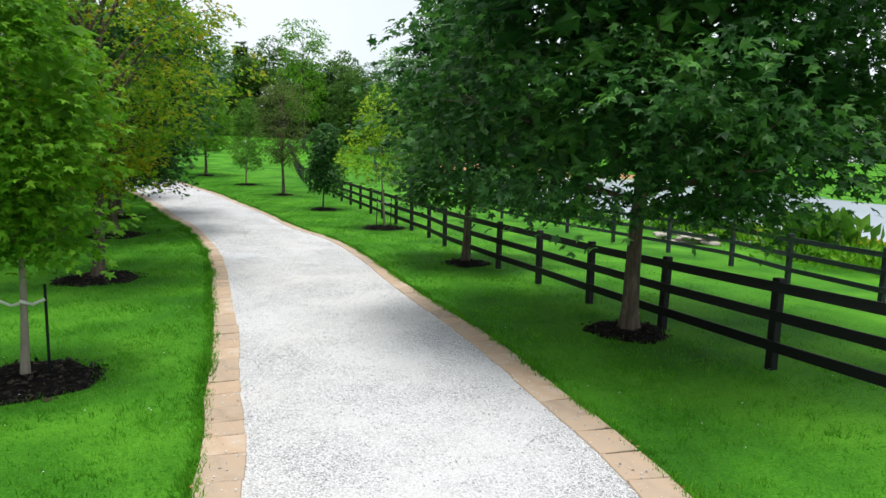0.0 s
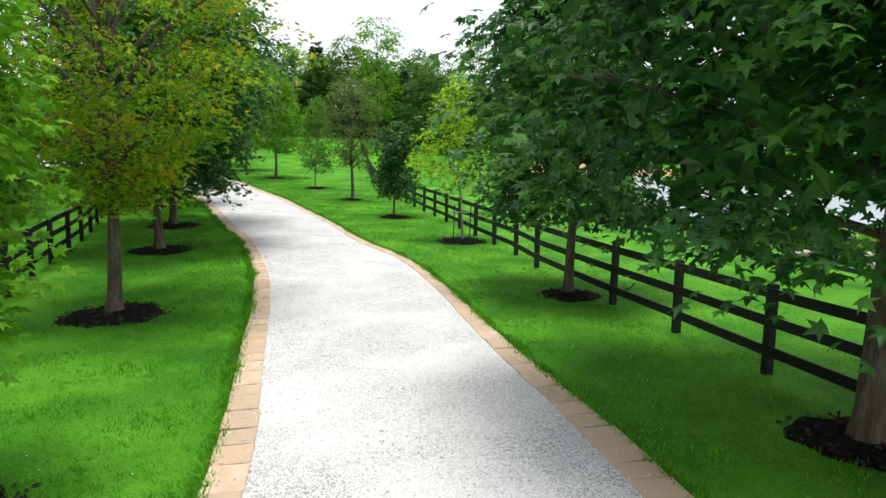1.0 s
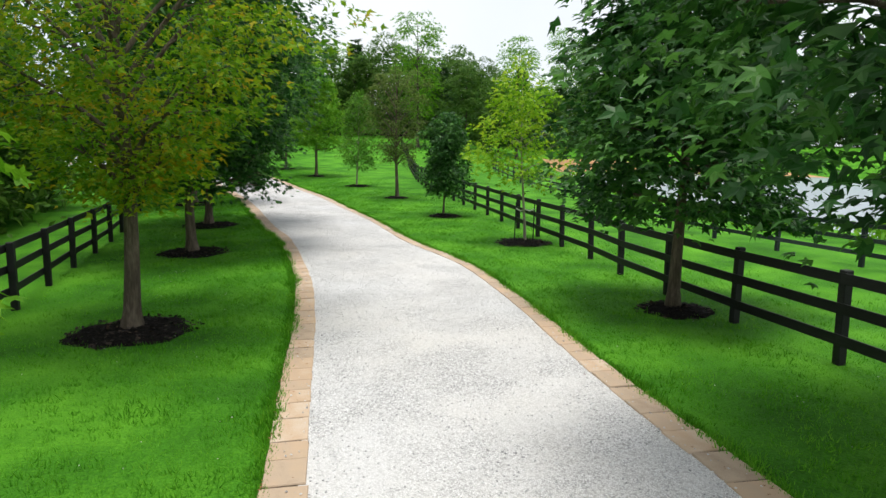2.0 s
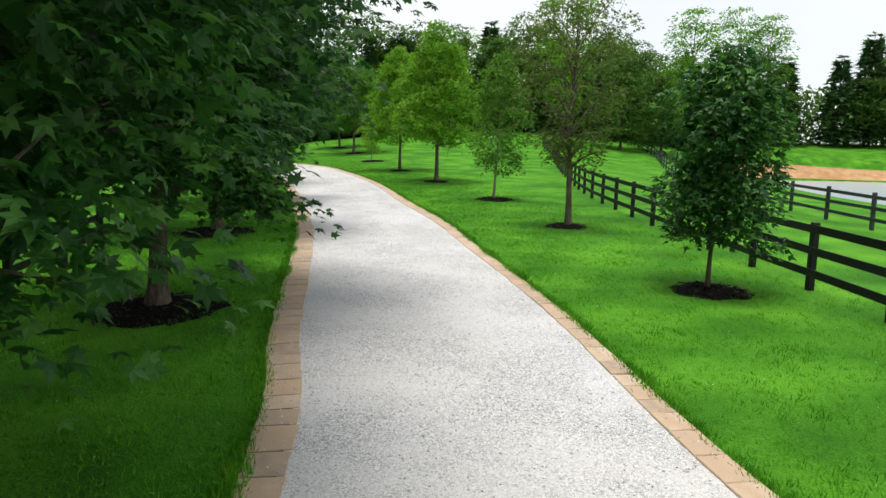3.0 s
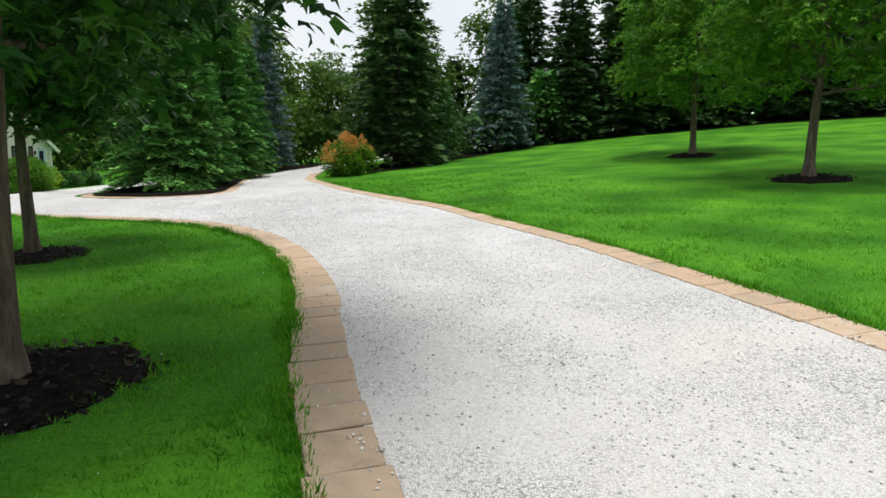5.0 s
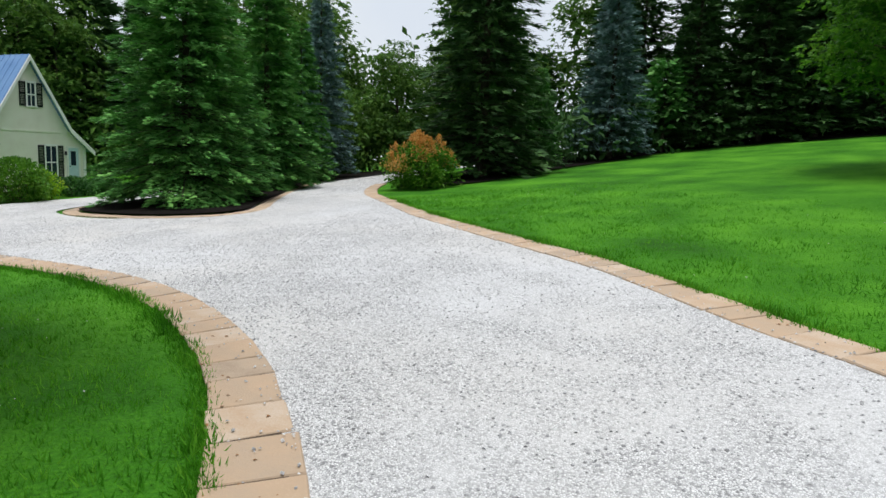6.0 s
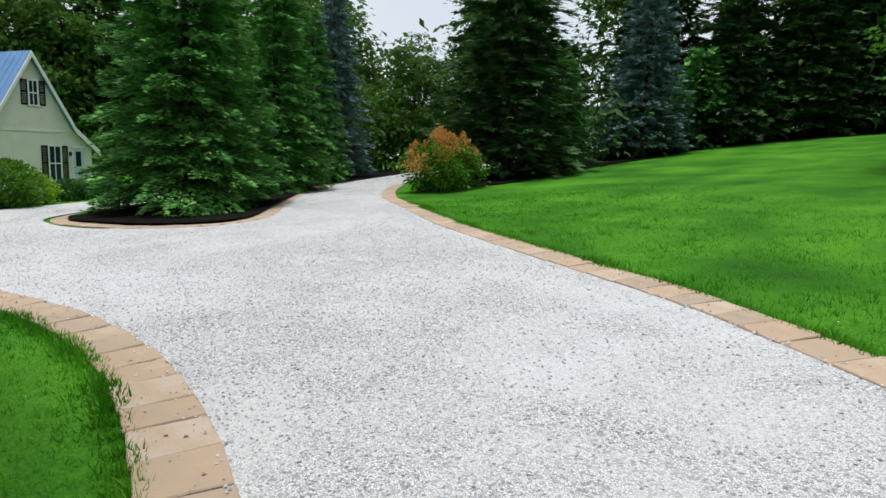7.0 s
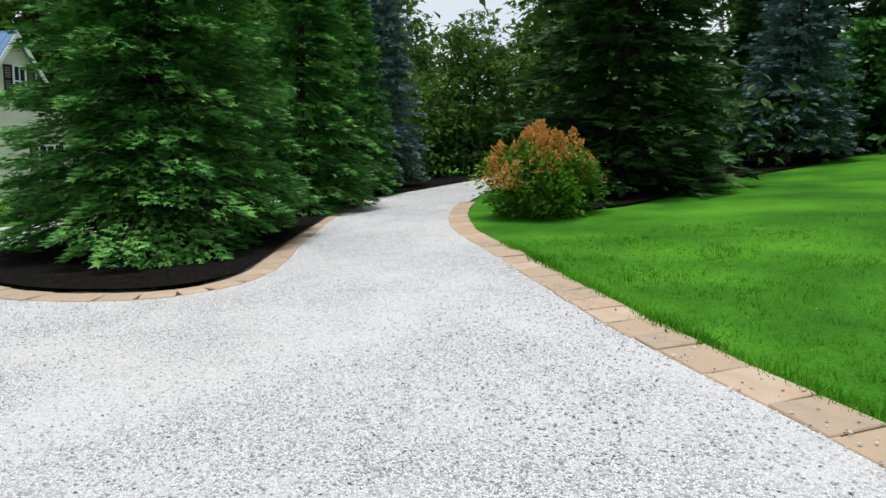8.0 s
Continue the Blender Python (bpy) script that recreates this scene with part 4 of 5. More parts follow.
for k, (x, y, r) in enumerate([(5.69, 12.22, 0.78), (2.91, 19.77, 0.72), (-0.61, 28.5, 0.95), (-4.68, 35.71, 0.75), (-9.12, 43.72, 0.7), (-13.93, 50.97, 0.9), (-20.3, 59.03, 0.8), (-26.36, 66.53, 0.9), (-33.3, 74.88, 1.1), (-40.15, 83.6, 1.1), (-46.05, 90.27, 1.0)]):
    mulch_ring(x, y, r, 100 + k, "round dark bark mulch bed round a lawn tree")
for k, (x, y, r) in enumerate([(-3.0, 9.2, 1.0), (-6.17, 16.62, 1.05), (-10.01, 24.56, 1.05), (-13.0, 30.47, 1.1), (-18.3, 37.81, 1.15), (-23.19, 44.68, 1.15), (-29.83, 52.18, 1.2), (-35.62, 58.81, 1.15), (-41.87, 64.52, 1.15), (-48.96, 66.84, 1.0)]):
    mulch_ring(x, y, r, 140 + k, "dark bark mulch bed under a shade maple")


def fill(name, outline, lift, mat, label, category, kind="structure"):
    """A flat bed inside a closed plan outline, laid on the land."""
    c = np.mean(outline, 0)
    rings = 6
    V = np.concatenate([c + (outline - c) * k / rings for k in range(1, rings + 1)] + [c[None]])
    Z = ground(V[:, 0], V[:, 1]) + lift
    V = np.concatenate([V, Z[:, None]], 1)
    n = len(outline)
    i, j = np.meshgrid(np.arange(rings - 1), np.arange(n), indexing="ij")
    F = np.stack([i * n + j, (i + 1) * n + j, (i + 1) * n + (j + 1) % n, i * n + (j + 1) % n], -1).reshape(-1, 4)
    T = np.stack([np.full(n, rings * n), np.arange(n), (np.arange(n) + 1) % n], 1)
    return tagged(build(name, V, [F, T], mat, True), label, category, kind=kind)


inner = offset(ISLAND, 0.42)
back = spline([(-78.0, 99.0), (-76.5, 92.0), (-72.5, 85.5)], 0.5)
fill("island_bed", np.concatenate([inner, back]), 0.10, MULCH, "dark mulch island bed under the spruces", "mulch bed")

# ---------------------------------------------------------------- pond and far bank
wx, wy = np.meshgrid(np.arange(-6, 56, 2.0), np.arange(15, 163, 2.0), indexing="ij")
wi, wj = np.meshgrid(np.arange(wx.shape[0] - 1), np.arange(wx.shape[1] - 1), indexing="ij")
m = wx.shape[1]
wf = np.stack([wi * m + wj, (wi + 1) * m + wj, (wi + 1) * m + wj + 1, wi * m + wj + 1], -1).reshape(-1, 4)
keep = (pond_depth(wx, wy).reshape(-1) > -3.0)
wf = wf[keep[wf].all(1)]
tagged(build("water", np.stack([wx, wy, np.full(wx.shape, POND_Z)], -1).reshape(-1, 3), [wf], WATER, True), "still pond, the bright sky's reflection put into its grey-blue colour", "pond", kind="structure")


# ---------------------------------------------------------------- woodland floor and undergrowth
wood_edge = spline([(-60.9, 83.4), (-59.3, 86.0), (-60.0, 91.6), (-59.6, 95.5), (-58.6, 101.2), (-52.5, 104.0), (-44.0, 109.0), (-34.0, 114.0), (-22.0, 122.0)], 0.6)
wood_back = spline([(-61.9, 84.2), (-63.3, 86.6), (-66.0, 91.4), (-67.5, 97.0), (-66.5, 106.0), (-56.0, 113.0), (-47.0, 118.0), (-37.0, 123.0), (-24.0, 132.0)], 0.6)
ribbon("wood_floor", wood_edge, wood_back, 0.06, MULCH, "dark shaded litter under the wood edge", "woodland floor", 8)


def thicket(points, wide, tall, count, leaf, mat, seed, label):
    """Shadowed undergrowth along the foot of a wood: uncountable leaves on many stems."""
    g = np.random.default_rng(seed)
    line = spline(points, 0.4)
    k = g.integers(0, len(line), count)
    at2 = line[k] + g.normal(0, wide, (count, 2))
    hump = tall * (0.65 + 0.35 * np.sin(k * 0.11 + seed) * np.sin(k * 0.043 + 1.7))
    z = ground(at2[:, 0], at2[:, 1]) + hump * g.uniform(0, 1, count) ** 0.8
    at = np.concatenate([at2, z[:, None]], 1)
    V, F = stamp(OVAL, OVAL_F, at, g.normal(0, 1, (count, 3)) + [0, 0, -0.3], np.array([0, 0, 1.0]) + g.normal(0, 0.6, (count, 3)), leaf * g.uniform(0.6, 1.3, count))
    return tagged(build("undergrowth", V, [F], mat), label, "undergrowth", kind="stuff")


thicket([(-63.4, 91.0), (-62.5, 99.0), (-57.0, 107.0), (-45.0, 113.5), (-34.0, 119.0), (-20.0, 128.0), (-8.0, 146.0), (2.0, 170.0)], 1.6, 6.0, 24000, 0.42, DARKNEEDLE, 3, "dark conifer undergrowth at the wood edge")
thicket([(2.0, 178.0), (25.0, 187.0), (55.0, 191.0), (85.0, 184.0), (112.0, 168.0), (128.0, 120.0), (130.0, 60.0)], 2.5, 15.0, 20000, 1.2, WOODS, 5, "far leafy undergrowth beyond the meadow")
thicket([(-76.5, 90.0), (-79.0, 98.0), (-74.0, 106.0)], 1.3, 5.5, 11000, 0.36, WOODS, 7, "shadowed leafy undergrowth at the end of the lane")
thicket([(-90.0, 92.0), (-97.0, 84.0), (-104.0, 70.0), (-106.0, 50.0)], 1.6, 6.0, 8000, 0.5, WOODS, 9, "dark leafy undergrowth behind the cottage")
thicket([(-9.0, -4.0), (-13.0, 9.0), (-17.5, 20.0), (-24.0, 31.5), (-31.0, 41.0), (-44.0, 44.5), (-60.0, 44.0), (-78.0, 44.0), (-96.0, 46.0)], 1.1, 4.4, 24000, 0.4, WOODS, 11, "dark hedge-like undergrowth beyond the fence")


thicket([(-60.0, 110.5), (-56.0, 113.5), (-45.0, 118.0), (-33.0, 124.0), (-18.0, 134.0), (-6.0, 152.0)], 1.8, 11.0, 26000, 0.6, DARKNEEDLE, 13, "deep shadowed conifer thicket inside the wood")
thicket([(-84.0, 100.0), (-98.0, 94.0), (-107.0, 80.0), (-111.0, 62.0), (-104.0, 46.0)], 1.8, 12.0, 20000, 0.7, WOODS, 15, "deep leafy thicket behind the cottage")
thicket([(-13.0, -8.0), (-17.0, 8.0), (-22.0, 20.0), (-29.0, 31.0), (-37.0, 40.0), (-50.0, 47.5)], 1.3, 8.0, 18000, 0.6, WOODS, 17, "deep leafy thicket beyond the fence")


# ---------------------------------------------------------------- shrubs
def shrub(name, label, x, y, r, h, mat, leaf, count, seed, plume=None, flat=1.0):
    """A rounded shrub: many stems from the base, leaves in an uneven dome, and plumes above where it flowers."""
    g = np.random.default_rng(seed)
    root = empty(name, pose(x, y, gz(x, y)), label, "shrub", "shrubs")
    stems = []
    tips = []
    for k in range(26):
        az, q = g.uniform(0, 6.28), math.sqrt(g.uniform(0.02, 1))
        tip = np.array([q * r * 0.95 * math.cos(az), q * r * 0.95 * math.sin(az), h * (1 - 0.5 * q * q) * g.uniform(0.8, 1.02)])
        s = np.linspace(0, 1, 5)[:, None]
        stems.append(tube(tip * [0.2, 0.2, 0] * (1 - s) + tip * s ** np.array([1.3, 1.3, 0.9]), 0.014 * (1.15 - s[:, 0]), 4))
        tips.append(tip)
    V, F = join(stems)
    under(build("stem", V, [F], BARK), root, "thin brown stems")
    tips = np.array(tips)
    az, u = g.uniform(0, 6.28, count), g.uniform(0, 1, count)
    q = np.sqrt(g.uniform(0.12, 1, count))
    lump = 1 + 0.16 * np.sin(4 * az + 3 * u + seed) + 0.14 * np.sin(7 * az + 9 * u) + g.normal(0, 0.07, count)
    rr = r * np.minimum(1, 0.72 + 0.6 * u) * np.sqrt(1 - np.clip(u, 0, 1) ** 3) * q * lump
    at = np.stack([rr * np.cos(az), rr * np.sin(az), (0.03 + u) * h * (0.8 if plume else 1.0) * flat], 1)
    out = at * [1, 1, 0.3]
    V, F = stamp(OVAL, OVAL_F, at, out + g.normal(0, 0.5, (count, 3)), np.array([0, 0, 1.0]) + g.normal(0, 0.5, (count, 3)), leaf * g.uniform(0.7, 1.3, count))
    under(build("foliage", V, [F], mat), root)
    if plume:
        n = 5200
        pick = g.integers(0, len(tips), n)
        s = g.uniform(0, 1, n)
        at = tips[pick] + np.stack([g.normal(0, 1, n) * 0.16 * (1.1 - s), g.normal(0, 1, n) * 0.16 * (1.1 - s), -0.32 + 0.55 * s], 1)
        V, F = stamp(OVAL, OVAL_F, at, g.normal(0, 0.6, (n, 3)) + [0, 0, 0.7], g.normal(0, 1, (n, 3)), 0.075 * g.uniform(0.6, 1.4, n))
        under(build("plume", V, [F], plume), root, "rusty orange flower plumes")
    return root


shrub("flowering_shrub", "wide green shrub topped with rusty orange plumes", -60.1, 83.9, 1.3, 2.0, MAPLE2, 0.14, 6500, 3, ORANGE)
shrub("garden_shrub", "round leafy green shrub with yellow-green tips beside the gravel", -69.4, 72.9, 1.2, 1.5, MAPLE2, 0.13, 5200, 5)
shrub("garden_shrub", "dense dark green shrub before the cottage", -70.4, 71.0, 1.4, 1.5, MAPLE, 0.13, 5200, 7)
shrub("garden_shrub", "yellow-green leafy shrub beside the gravel lane", -70.3, 73.9, 0.7, 1.05, LIME, 0.12, 1900, 8)
shrub("garden_shrub", "low dark shrub at the gravel before the cottage", -71.9, 75.4, 0.85, 0.75, MAPLE, 0.1, 3600, 9)
shrub("garden_shrub", "low dark shrub at the gravel before the cottage", -73.0, 76.9, 0.8, 0.7, MAPLE, 0.1, 3600, 11)
shrub("garden_shrub", "low dark shrub at the cottage door", -80.5, 77.0, 0.9, 0.8, MAPLE, 0.1, 3000, 12)


# ---------------------------------------------------------------- meadow by the pond: goldenrod, rushes, rocks
def herbs(name, label, spots, count, h, mat, leaf, seed):
    g = np.random.default_rng(seed)
    k = g.integers(0, len(spots), count)
    S = np.array(spots)[k]
    xy = S[:, :2] + g.normal(0, 1, (count, 2)) * S[:, 2:3] * 0.5
    z = ground(xy[:, 0], xy[:, 1])
    at = np.stack([xy[:, 0], xy[:, 1], z + h * g.uniform(0.02, 0.8, count)], 1)
    V, F = stamp(OVAL, OVAL_F, at, g.normal(0, 0.5, (count, 3)) + [0, 0, 1.0], g.normal(0, 1, (count, 3)), leaf * g.uniform(0.6, 1.4, count))
    return tagged(build(name, V, [F], mat), label, "plants", kind="stuff")


BANK = [(15.5, 21.5, 2.6), (16.5, 25.5, 2.6), (18.5, 17.5, 2.8), (14.2, 28.5, 2.0), (21.0, 20.5, 2.6), (13.0, 33.0, 1.8), (24.0, 16.0, 3.0)]
herbs("meadow_herbs", "tall green weeds on the pond bank", BANK, 9000, 0.8, FRESH, 0.24, 21)
herbs("goldenrod", "yellow flowering goldenrod along the pond bank", [(16.5, 25.0, 2.4), (19.0, 18.5, 2.4), (22.5, 18.5, 3.0), (21.0, 22.0, 2.4)], 6500, 0.95, GOLD, 0.13, 23)
herbs("rushes", "clump of tall dark green rushes", [(14.8, 23.6, 1.0)], 900, 1.5, MAPLE2, 0.55, 25)
herbs("shore_weeds", "low weeds at the pond edge", [(7.5, 43.0, 1.6), (9.5, 36.0, 1.6), (5.0, 52.0, 1.6)], 2600, 0.5, FRESH, 0.2, 27)


def stone(name, label, x, y, sx, sy, sz, seed, lift=0.0):
    """A rough flat fieldstone."""
    g = random.Random(seed)
    bm = bmesh.new()
    bmesh.ops.create_icosphere(bm, subdivisions=2, radius=0.5)
    for v in bm.verts:
        n = noise.noise(v.co * 2.2 + Vector((seed * 3.1, 0, 0)))
        v.co = Vector((v.co.x * sx, v.co.y * sy, max(-0.3, min(0.36, v.co.z)) * sz)) * (1 + 0.3 * n)
    me = bpy.data.meshes.new(name)
    bm.to_mesh(me)
    bm.free()
    me.materials.append(ROCK)
    ob = new(name, me)
    ob.matrix_world = pose(x, y, gz(x, y) + sz * 0.2 + lift, g.uniform(-5, 5), g.uniform(-5, 5), g.uniform(0, 360))
    return tagged(ob, label, "rock", "rock pile")


for k in range(14):
    rk = random.Random(k + 50)
    stone("flat_rock", "flat tan fieldstone in a low heap by the fence", 11.7 + rk.uniform(-0.9, 0.9), 27.6 + rk.uniform(-0.8, 0.8), rk.uniform(0.5, 1.1), rk.uniform(0.4, 0.8), rk.uniform(0.18, 0.3), k, 0.14 * (k // 5))

# orange clay on the far side of the water
far_bank = spline([(-2.6, 136.0), (1.5, 145.5), (8.0, 152.2), (16.0, 155.6), (25.0, 156.2), (34.0, 153.6), (41.0, 147.5), (45.5, 138.0)])
ribbon("pond_bank", far_bank, offset(far_bank, 3.5), 0.05, CLAY, "bare orange clay bank beyond the pond", "bank", 5)


# ---------------------------------------------------------------- stakes of the young trees
def staked(x, y, seed, angle):
    for k, side in enumerate((-1, 1)):
        a = angle + side * 0.25
        ox, oy = x + side * 0.3 * math.cos(angle), y + side * 0.3 * math.sin(angle)
        st = empty("tree_stake", pose(ox, oy, gz(ox, oy), side * 2.5, 1.5, 0), "dark steel stake holding a young tree", "stake", "tree stakes")
        bm = bmesh.new()
        box(bm, (-0.018, -0.004, -0.2), (0.018, 0.004, 1.32))
        box(bm, (-0.004, 0.004, -0.2), (0.004, 0.026, 1.32))
        part("shaft", bm, STAKE, st)
        V, F = tube([(0, 0, 1.12), ((x - ox) * 0.5, (y - oy) * 0.5, 1.05), (x - ox, y - oy, 1.1)], [0.022, 0.02, 0.024], 6)
        under(build("strap", V, [F], STRAP, True), st, "white webbing strap")


staked(-3.0, 9.2, 1, 0.35)
staked(-0.61, 28.5, 2, 0.0)

# a small grey marker post on the far lawn
mp = empty("marker_post", pose(-30.5, 100.0, gz(-30.5, 100.0)), "short grey marker post on the lawn crest", "post")
bm = bmesh.new()
box(bm, (-0.12, -0.12, -0.1), (0.12, 0.12, 0.62), 0.02)
part("shaft", bm, FOUND, mp)
bm = bmesh.new()
box(bm, (-0.15, -0.15, 0.62), (0.15, 0.15, 0.7), 0.02)
part("cap", bm, WHITE, mp)


# ---------------------------------------------------------------- cottage
HA = radians(115)
house = empty("cottage", Matrix.Translation((-85.2, 76.5, 0.88)) @ Matrix.Rotation(HA, 4, "Z"), "cream clapboard cottage with a steep blue metal roof", "house")
HW, RIDGE, DEEP = 3.5, 7.05, 9.5


def rake(x):
    """Height of the roof's underside over the gable at x from the centre: steep, flared at the eave."""
    a = abs(x)
    return RIDGE - 1.62 * a if a < 2.4 else RIDGE - 1.62 * 2.4 - 0.84 * (a - 2.4)


bm = bmesh.new()
box(bm, (-HW + 0.04, 0.11, -1.6), (HW - 0.04, DEEP, 0.28))
box(bm, (-HW + 0.04, 0.03, -1.6), (HW - 0.04, 0.11, -0.63))
part("foundation", bm, FOUND, house)
board = 0.15
bm = bmesh.new()
p = [bm.verts.new((x, y, z)) for y in (0.045, 0.1) for x, z in ((-HW, -0.62), (HW, -0.62), (HW, rake(HW)), (2.4, rake(2.4)), (0, RIDGE), (-2.4, rake(2.4)), (-HW, rake(HW)))]
bm.faces.new(p[:7])
bm.faces.new(p[13:6:-1])
for k in range(7):
    bm.faces.new((p[k], p[(k + 1) % 7], p[7 + (k + 1) % 7], p[7 + k]))
bmesh.ops.recalc_face_normals(bm, faces=bm.faces)
gable = part("gable_wall", bm, SIDING, house, "cream horizontal clapboards")
z = -0.62
while z < RIDGE - 0.25:
    half = min(HW, max(0.05, (RIDGE - z) / 1.62 if z > rake(2.4) else 2.4 + (rake(2.4) - z) / 0.84))
    bm = bmesh.new()
    p = [bm.verts.new(c) for c in ((-half, -0.022, z), (half, -0.022, z), (half, 0.0, z + board), (-half, 0.0, z + board), (-half, 0.043, z), (half, 0.043, z), (half, 0.043, z + board), (-half, 0.043, z + board))]
    for f in ((0, 1, 2, 3), (4, 5, 1, 0), (7, 3, 2, 6), (5, 4, 7, 6), (0, 3, 7, 4), (1, 5, 6, 2)):
        bm.faces.new([p[k] for k in f])
    part("clapboard", bm, SIDING, gable)
    z += board
for sgn, nm in ((-1, "side_wall"), (1, "side_wall")):
    bm = bmesh.new()
    box(bm, (sgn * HW - 0.05, 0.12, 0.28), (sgn * HW + 0.05, DEEP - 0.12, rake(HW)))
    side = part(nm, bm, SIDING, house, "cream horizontal clapboards")
    z = 0.28
    while z < rake(HW) - 0.16:
        bm = bmesh.new()
        lo, hi = sgn * (HW + 0.052), sgn * (HW + 0.075)
        box(bm, (min(lo, hi), 0.1, z), (max(lo, hi), DEEP - 0.1, z + board - 0.012))
        part("clapboard", bm, SIDING, side)
        z += board
bm = bmesh.new()
box(bm, (-HW, DEEP - 0.1, 0.28), (HW, DEEP, 3.0))
part("rear_wall", bm, SIDING, house)
bm = bmesh.new()
box(bm, (-2.5, -0.045, 3.02), (2.5, -0.018, 3.14))
part("belt_board", bm, SIDING, house)
for sgn in (-1, 1):
    bm = bmesh.new()
    xs2 = [0, 1.2, 2.4, 2.9, 3.4, HW + 0.45]
    for a, b in zip(xs2, xs2[1:]):
        for y0, y1, lift, th in ((-0.35, DEEP + 0.35, 0.1, 0.09),):
            p = [bm.verts.new((sgn * q, yy, rake(q) + lift + t)) for t in (0, th) for (q, yy) in ((a, y0), (b, y0), (b, y1), (a, y1))]
            for f in ((0, 1, 2, 3), (7, 6, 5, 4), (0, 4, 5, 1), (1, 5, 6, 2), (2, 6, 7, 3), (3, 7, 4, 0)):
                bm.faces.new([p[k] for k in f])
    roof = part("roof", bm, BLUEROOF, house, "blue standing-seam metal roof")
    for k in range(22):
        y0 = -0.3 + k * (DEEP + 0.6) / 21
        bm = bmesh.new()
        for a, b in zip(xs2, xs2[1:]):
            p = [bm.verts.new((sgn * q, yy, rake(q) + 0.185 + t)) for t in (0, 0.035) for (q, yy) in ((a, y0), (b, y0), (b, y0 + 0.03), (a, y0 + 0.03))]
            for f in ((0, 1, 2, 3), (7, 6, 5, 4), (0, 4, 5, 1), (1, 5, 6, 2), (2, 6, 7, 3), (3, 7, 4, 0)):
                bm.faces.new([p[q] for q in f])
        part("seam", bm, BLUEROOF, roof)
    bm = bmesh.new()
    for a, b in zip(xs2, xs2[1:]):
        p = [bm.verts.new((sgn * q, yy, rake(q) + t)) for t in (-0.12, 0.17) for (q, yy) in ((a, -0.42), (b, -0.42), (b, -0.35), (a, -0.35))]
        for f in ((0, 1, 2, 3), (7, 6, 5, 4), (0, 4, 5, 1), (1, 5, 6, 2), (2, 6, 7, 3), (3, 7, 4, 0)):
            bm.faces.new([p[k] for k in f])
    part("bargeboard", bm, WHITE, house, "white painted bargeboard")
    bm = bmesh.new()
    box(bm, (sgn * HW - 0.09, -0.05, -0.62), (sgn * HW + 0.09, 0.02, rake(HW)))
    part("corner_board", bm, WHITE, house)


def sash_window(x0, x1, z0, z1):
    win = under(new("window"), house)
    bm = bmesh.new()
    box(bm, (x0 - 0.09, -0.075, z1), (x1 + 0.09, 0.0, z1 + 0.12))
    box(bm, (x0 - 0.09, -0.075, z0), (x0, 0.0, z1))
    box(bm, (x1, -0.075, z0), (x1 + 0.09, 0.0, z1))
    part("frame", bm, WHITE, win, "white painted frame")
    bm = bmesh.new()
    box(bm, (x0 - 0.12, -0.11, z0 - 0.08), (x1 + 0.12, 0.0, z0))
    part("sill", bm, WHITE, win)
    xm, zm = (x0 + x1) / 2, (z0 + z1) / 2
    bm = bmesh.new()
    box(bm, (xm - 0.025, -0.062, z0), (xm + 0.025, -0.03, z1))
    box(bm, (x0, -0.066, zm - 0.035), (x1, -0.03, zm + 0.035))
    part("glazing_bar", bm, WHITE, win)
    for a, b in ((x0, xm - 0.025), (xm + 0.025, x1)):
        for c, d in ((z0, zm - 0.035), (zm + 0.035, z1)):
            bm = bmesh.new()
            box(bm, (a, -0.05, c), (b, -0.035, d))
            part("pane", bm, GLASS, win, "dark reflecting glass pane")
    wide = 0.36
    for s0 in (x0 - 0.1 - wide, x1 + 0.1):
        sh = under(new("shutter"), house, "black louvred shutter")
        bm = bmesh.new()
        box(bm, (s0, -0.07, z0 - 0.03), (s0 + 0.05, -0.03, z1 + 0.05))
        box(bm, (s0 + wide - 0.05, -0.07, z0 - 0.03), (s0 + wide, -0.03, z1 + 0.05))
        for zz in (z0 - 0.03, (z0 + z1) / 2, z1 - 0.03):
            box(bm, (s0 + 0.05, -0.068, zz), (s0 + wide - 0.05, -0.03, zz + 0.08))
        part("stile", bm, SHUTTER, sh)
        n = int((z1 - z0) / 0.09)
        for k in range(n):
            bm = bmesh.new()
            zz = z0 + 0.05 + k * (z1 - z0 - 0.05) / n
            box(bm, (s0 + 0.05, -0.058, zz), (s0 + wide - 0.05, -0.034, zz + 0.05))
            part("slat", bm, SHUTTER, sh)


sash_window(0.95, 1.6, 0.4, 2.25)
sash_window(-0.02, 0.42, 4.45, 5.7)
door = under(new("door"), house, "pale blue-white front door with glass")
bm = bmesh.new()
box(bm, (2.38, -0.05, 0.1), (3.06, -0.005, 2.18), 0.01)
part("leaf", bm, DOORBLUE, door, "pale blue painted door leaf")
bm = bmesh.new()
for lo, hi in (((2.28, -0.08, 0.1), (2.38, 0.0, 2.28)), ((3.06, -0.08, 0.1), (3.16, 0.0, 2.28)), ((2.38, -0.08, 2.18), (3.06, 0.0, 2.28))):
    box(bm, lo, hi)
part("frame", bm, WHITE, door)
bm = bmesh.new()
box(bm, (2.55, -0.062, 1.15), (2.88, -0.05, 2.0))
part("pane", bm, GLASS, door, "dark glass panel")
bm = bmesh.new()
bmesh.ops.create_uvsphere(bm, u_segments=8, v_segments=6, radius=0.035, matrix=Matrix.Translation((2.45, -0.09, 1.1)))
part("knob", bm, STAKE, door)
bm = bmesh.new()
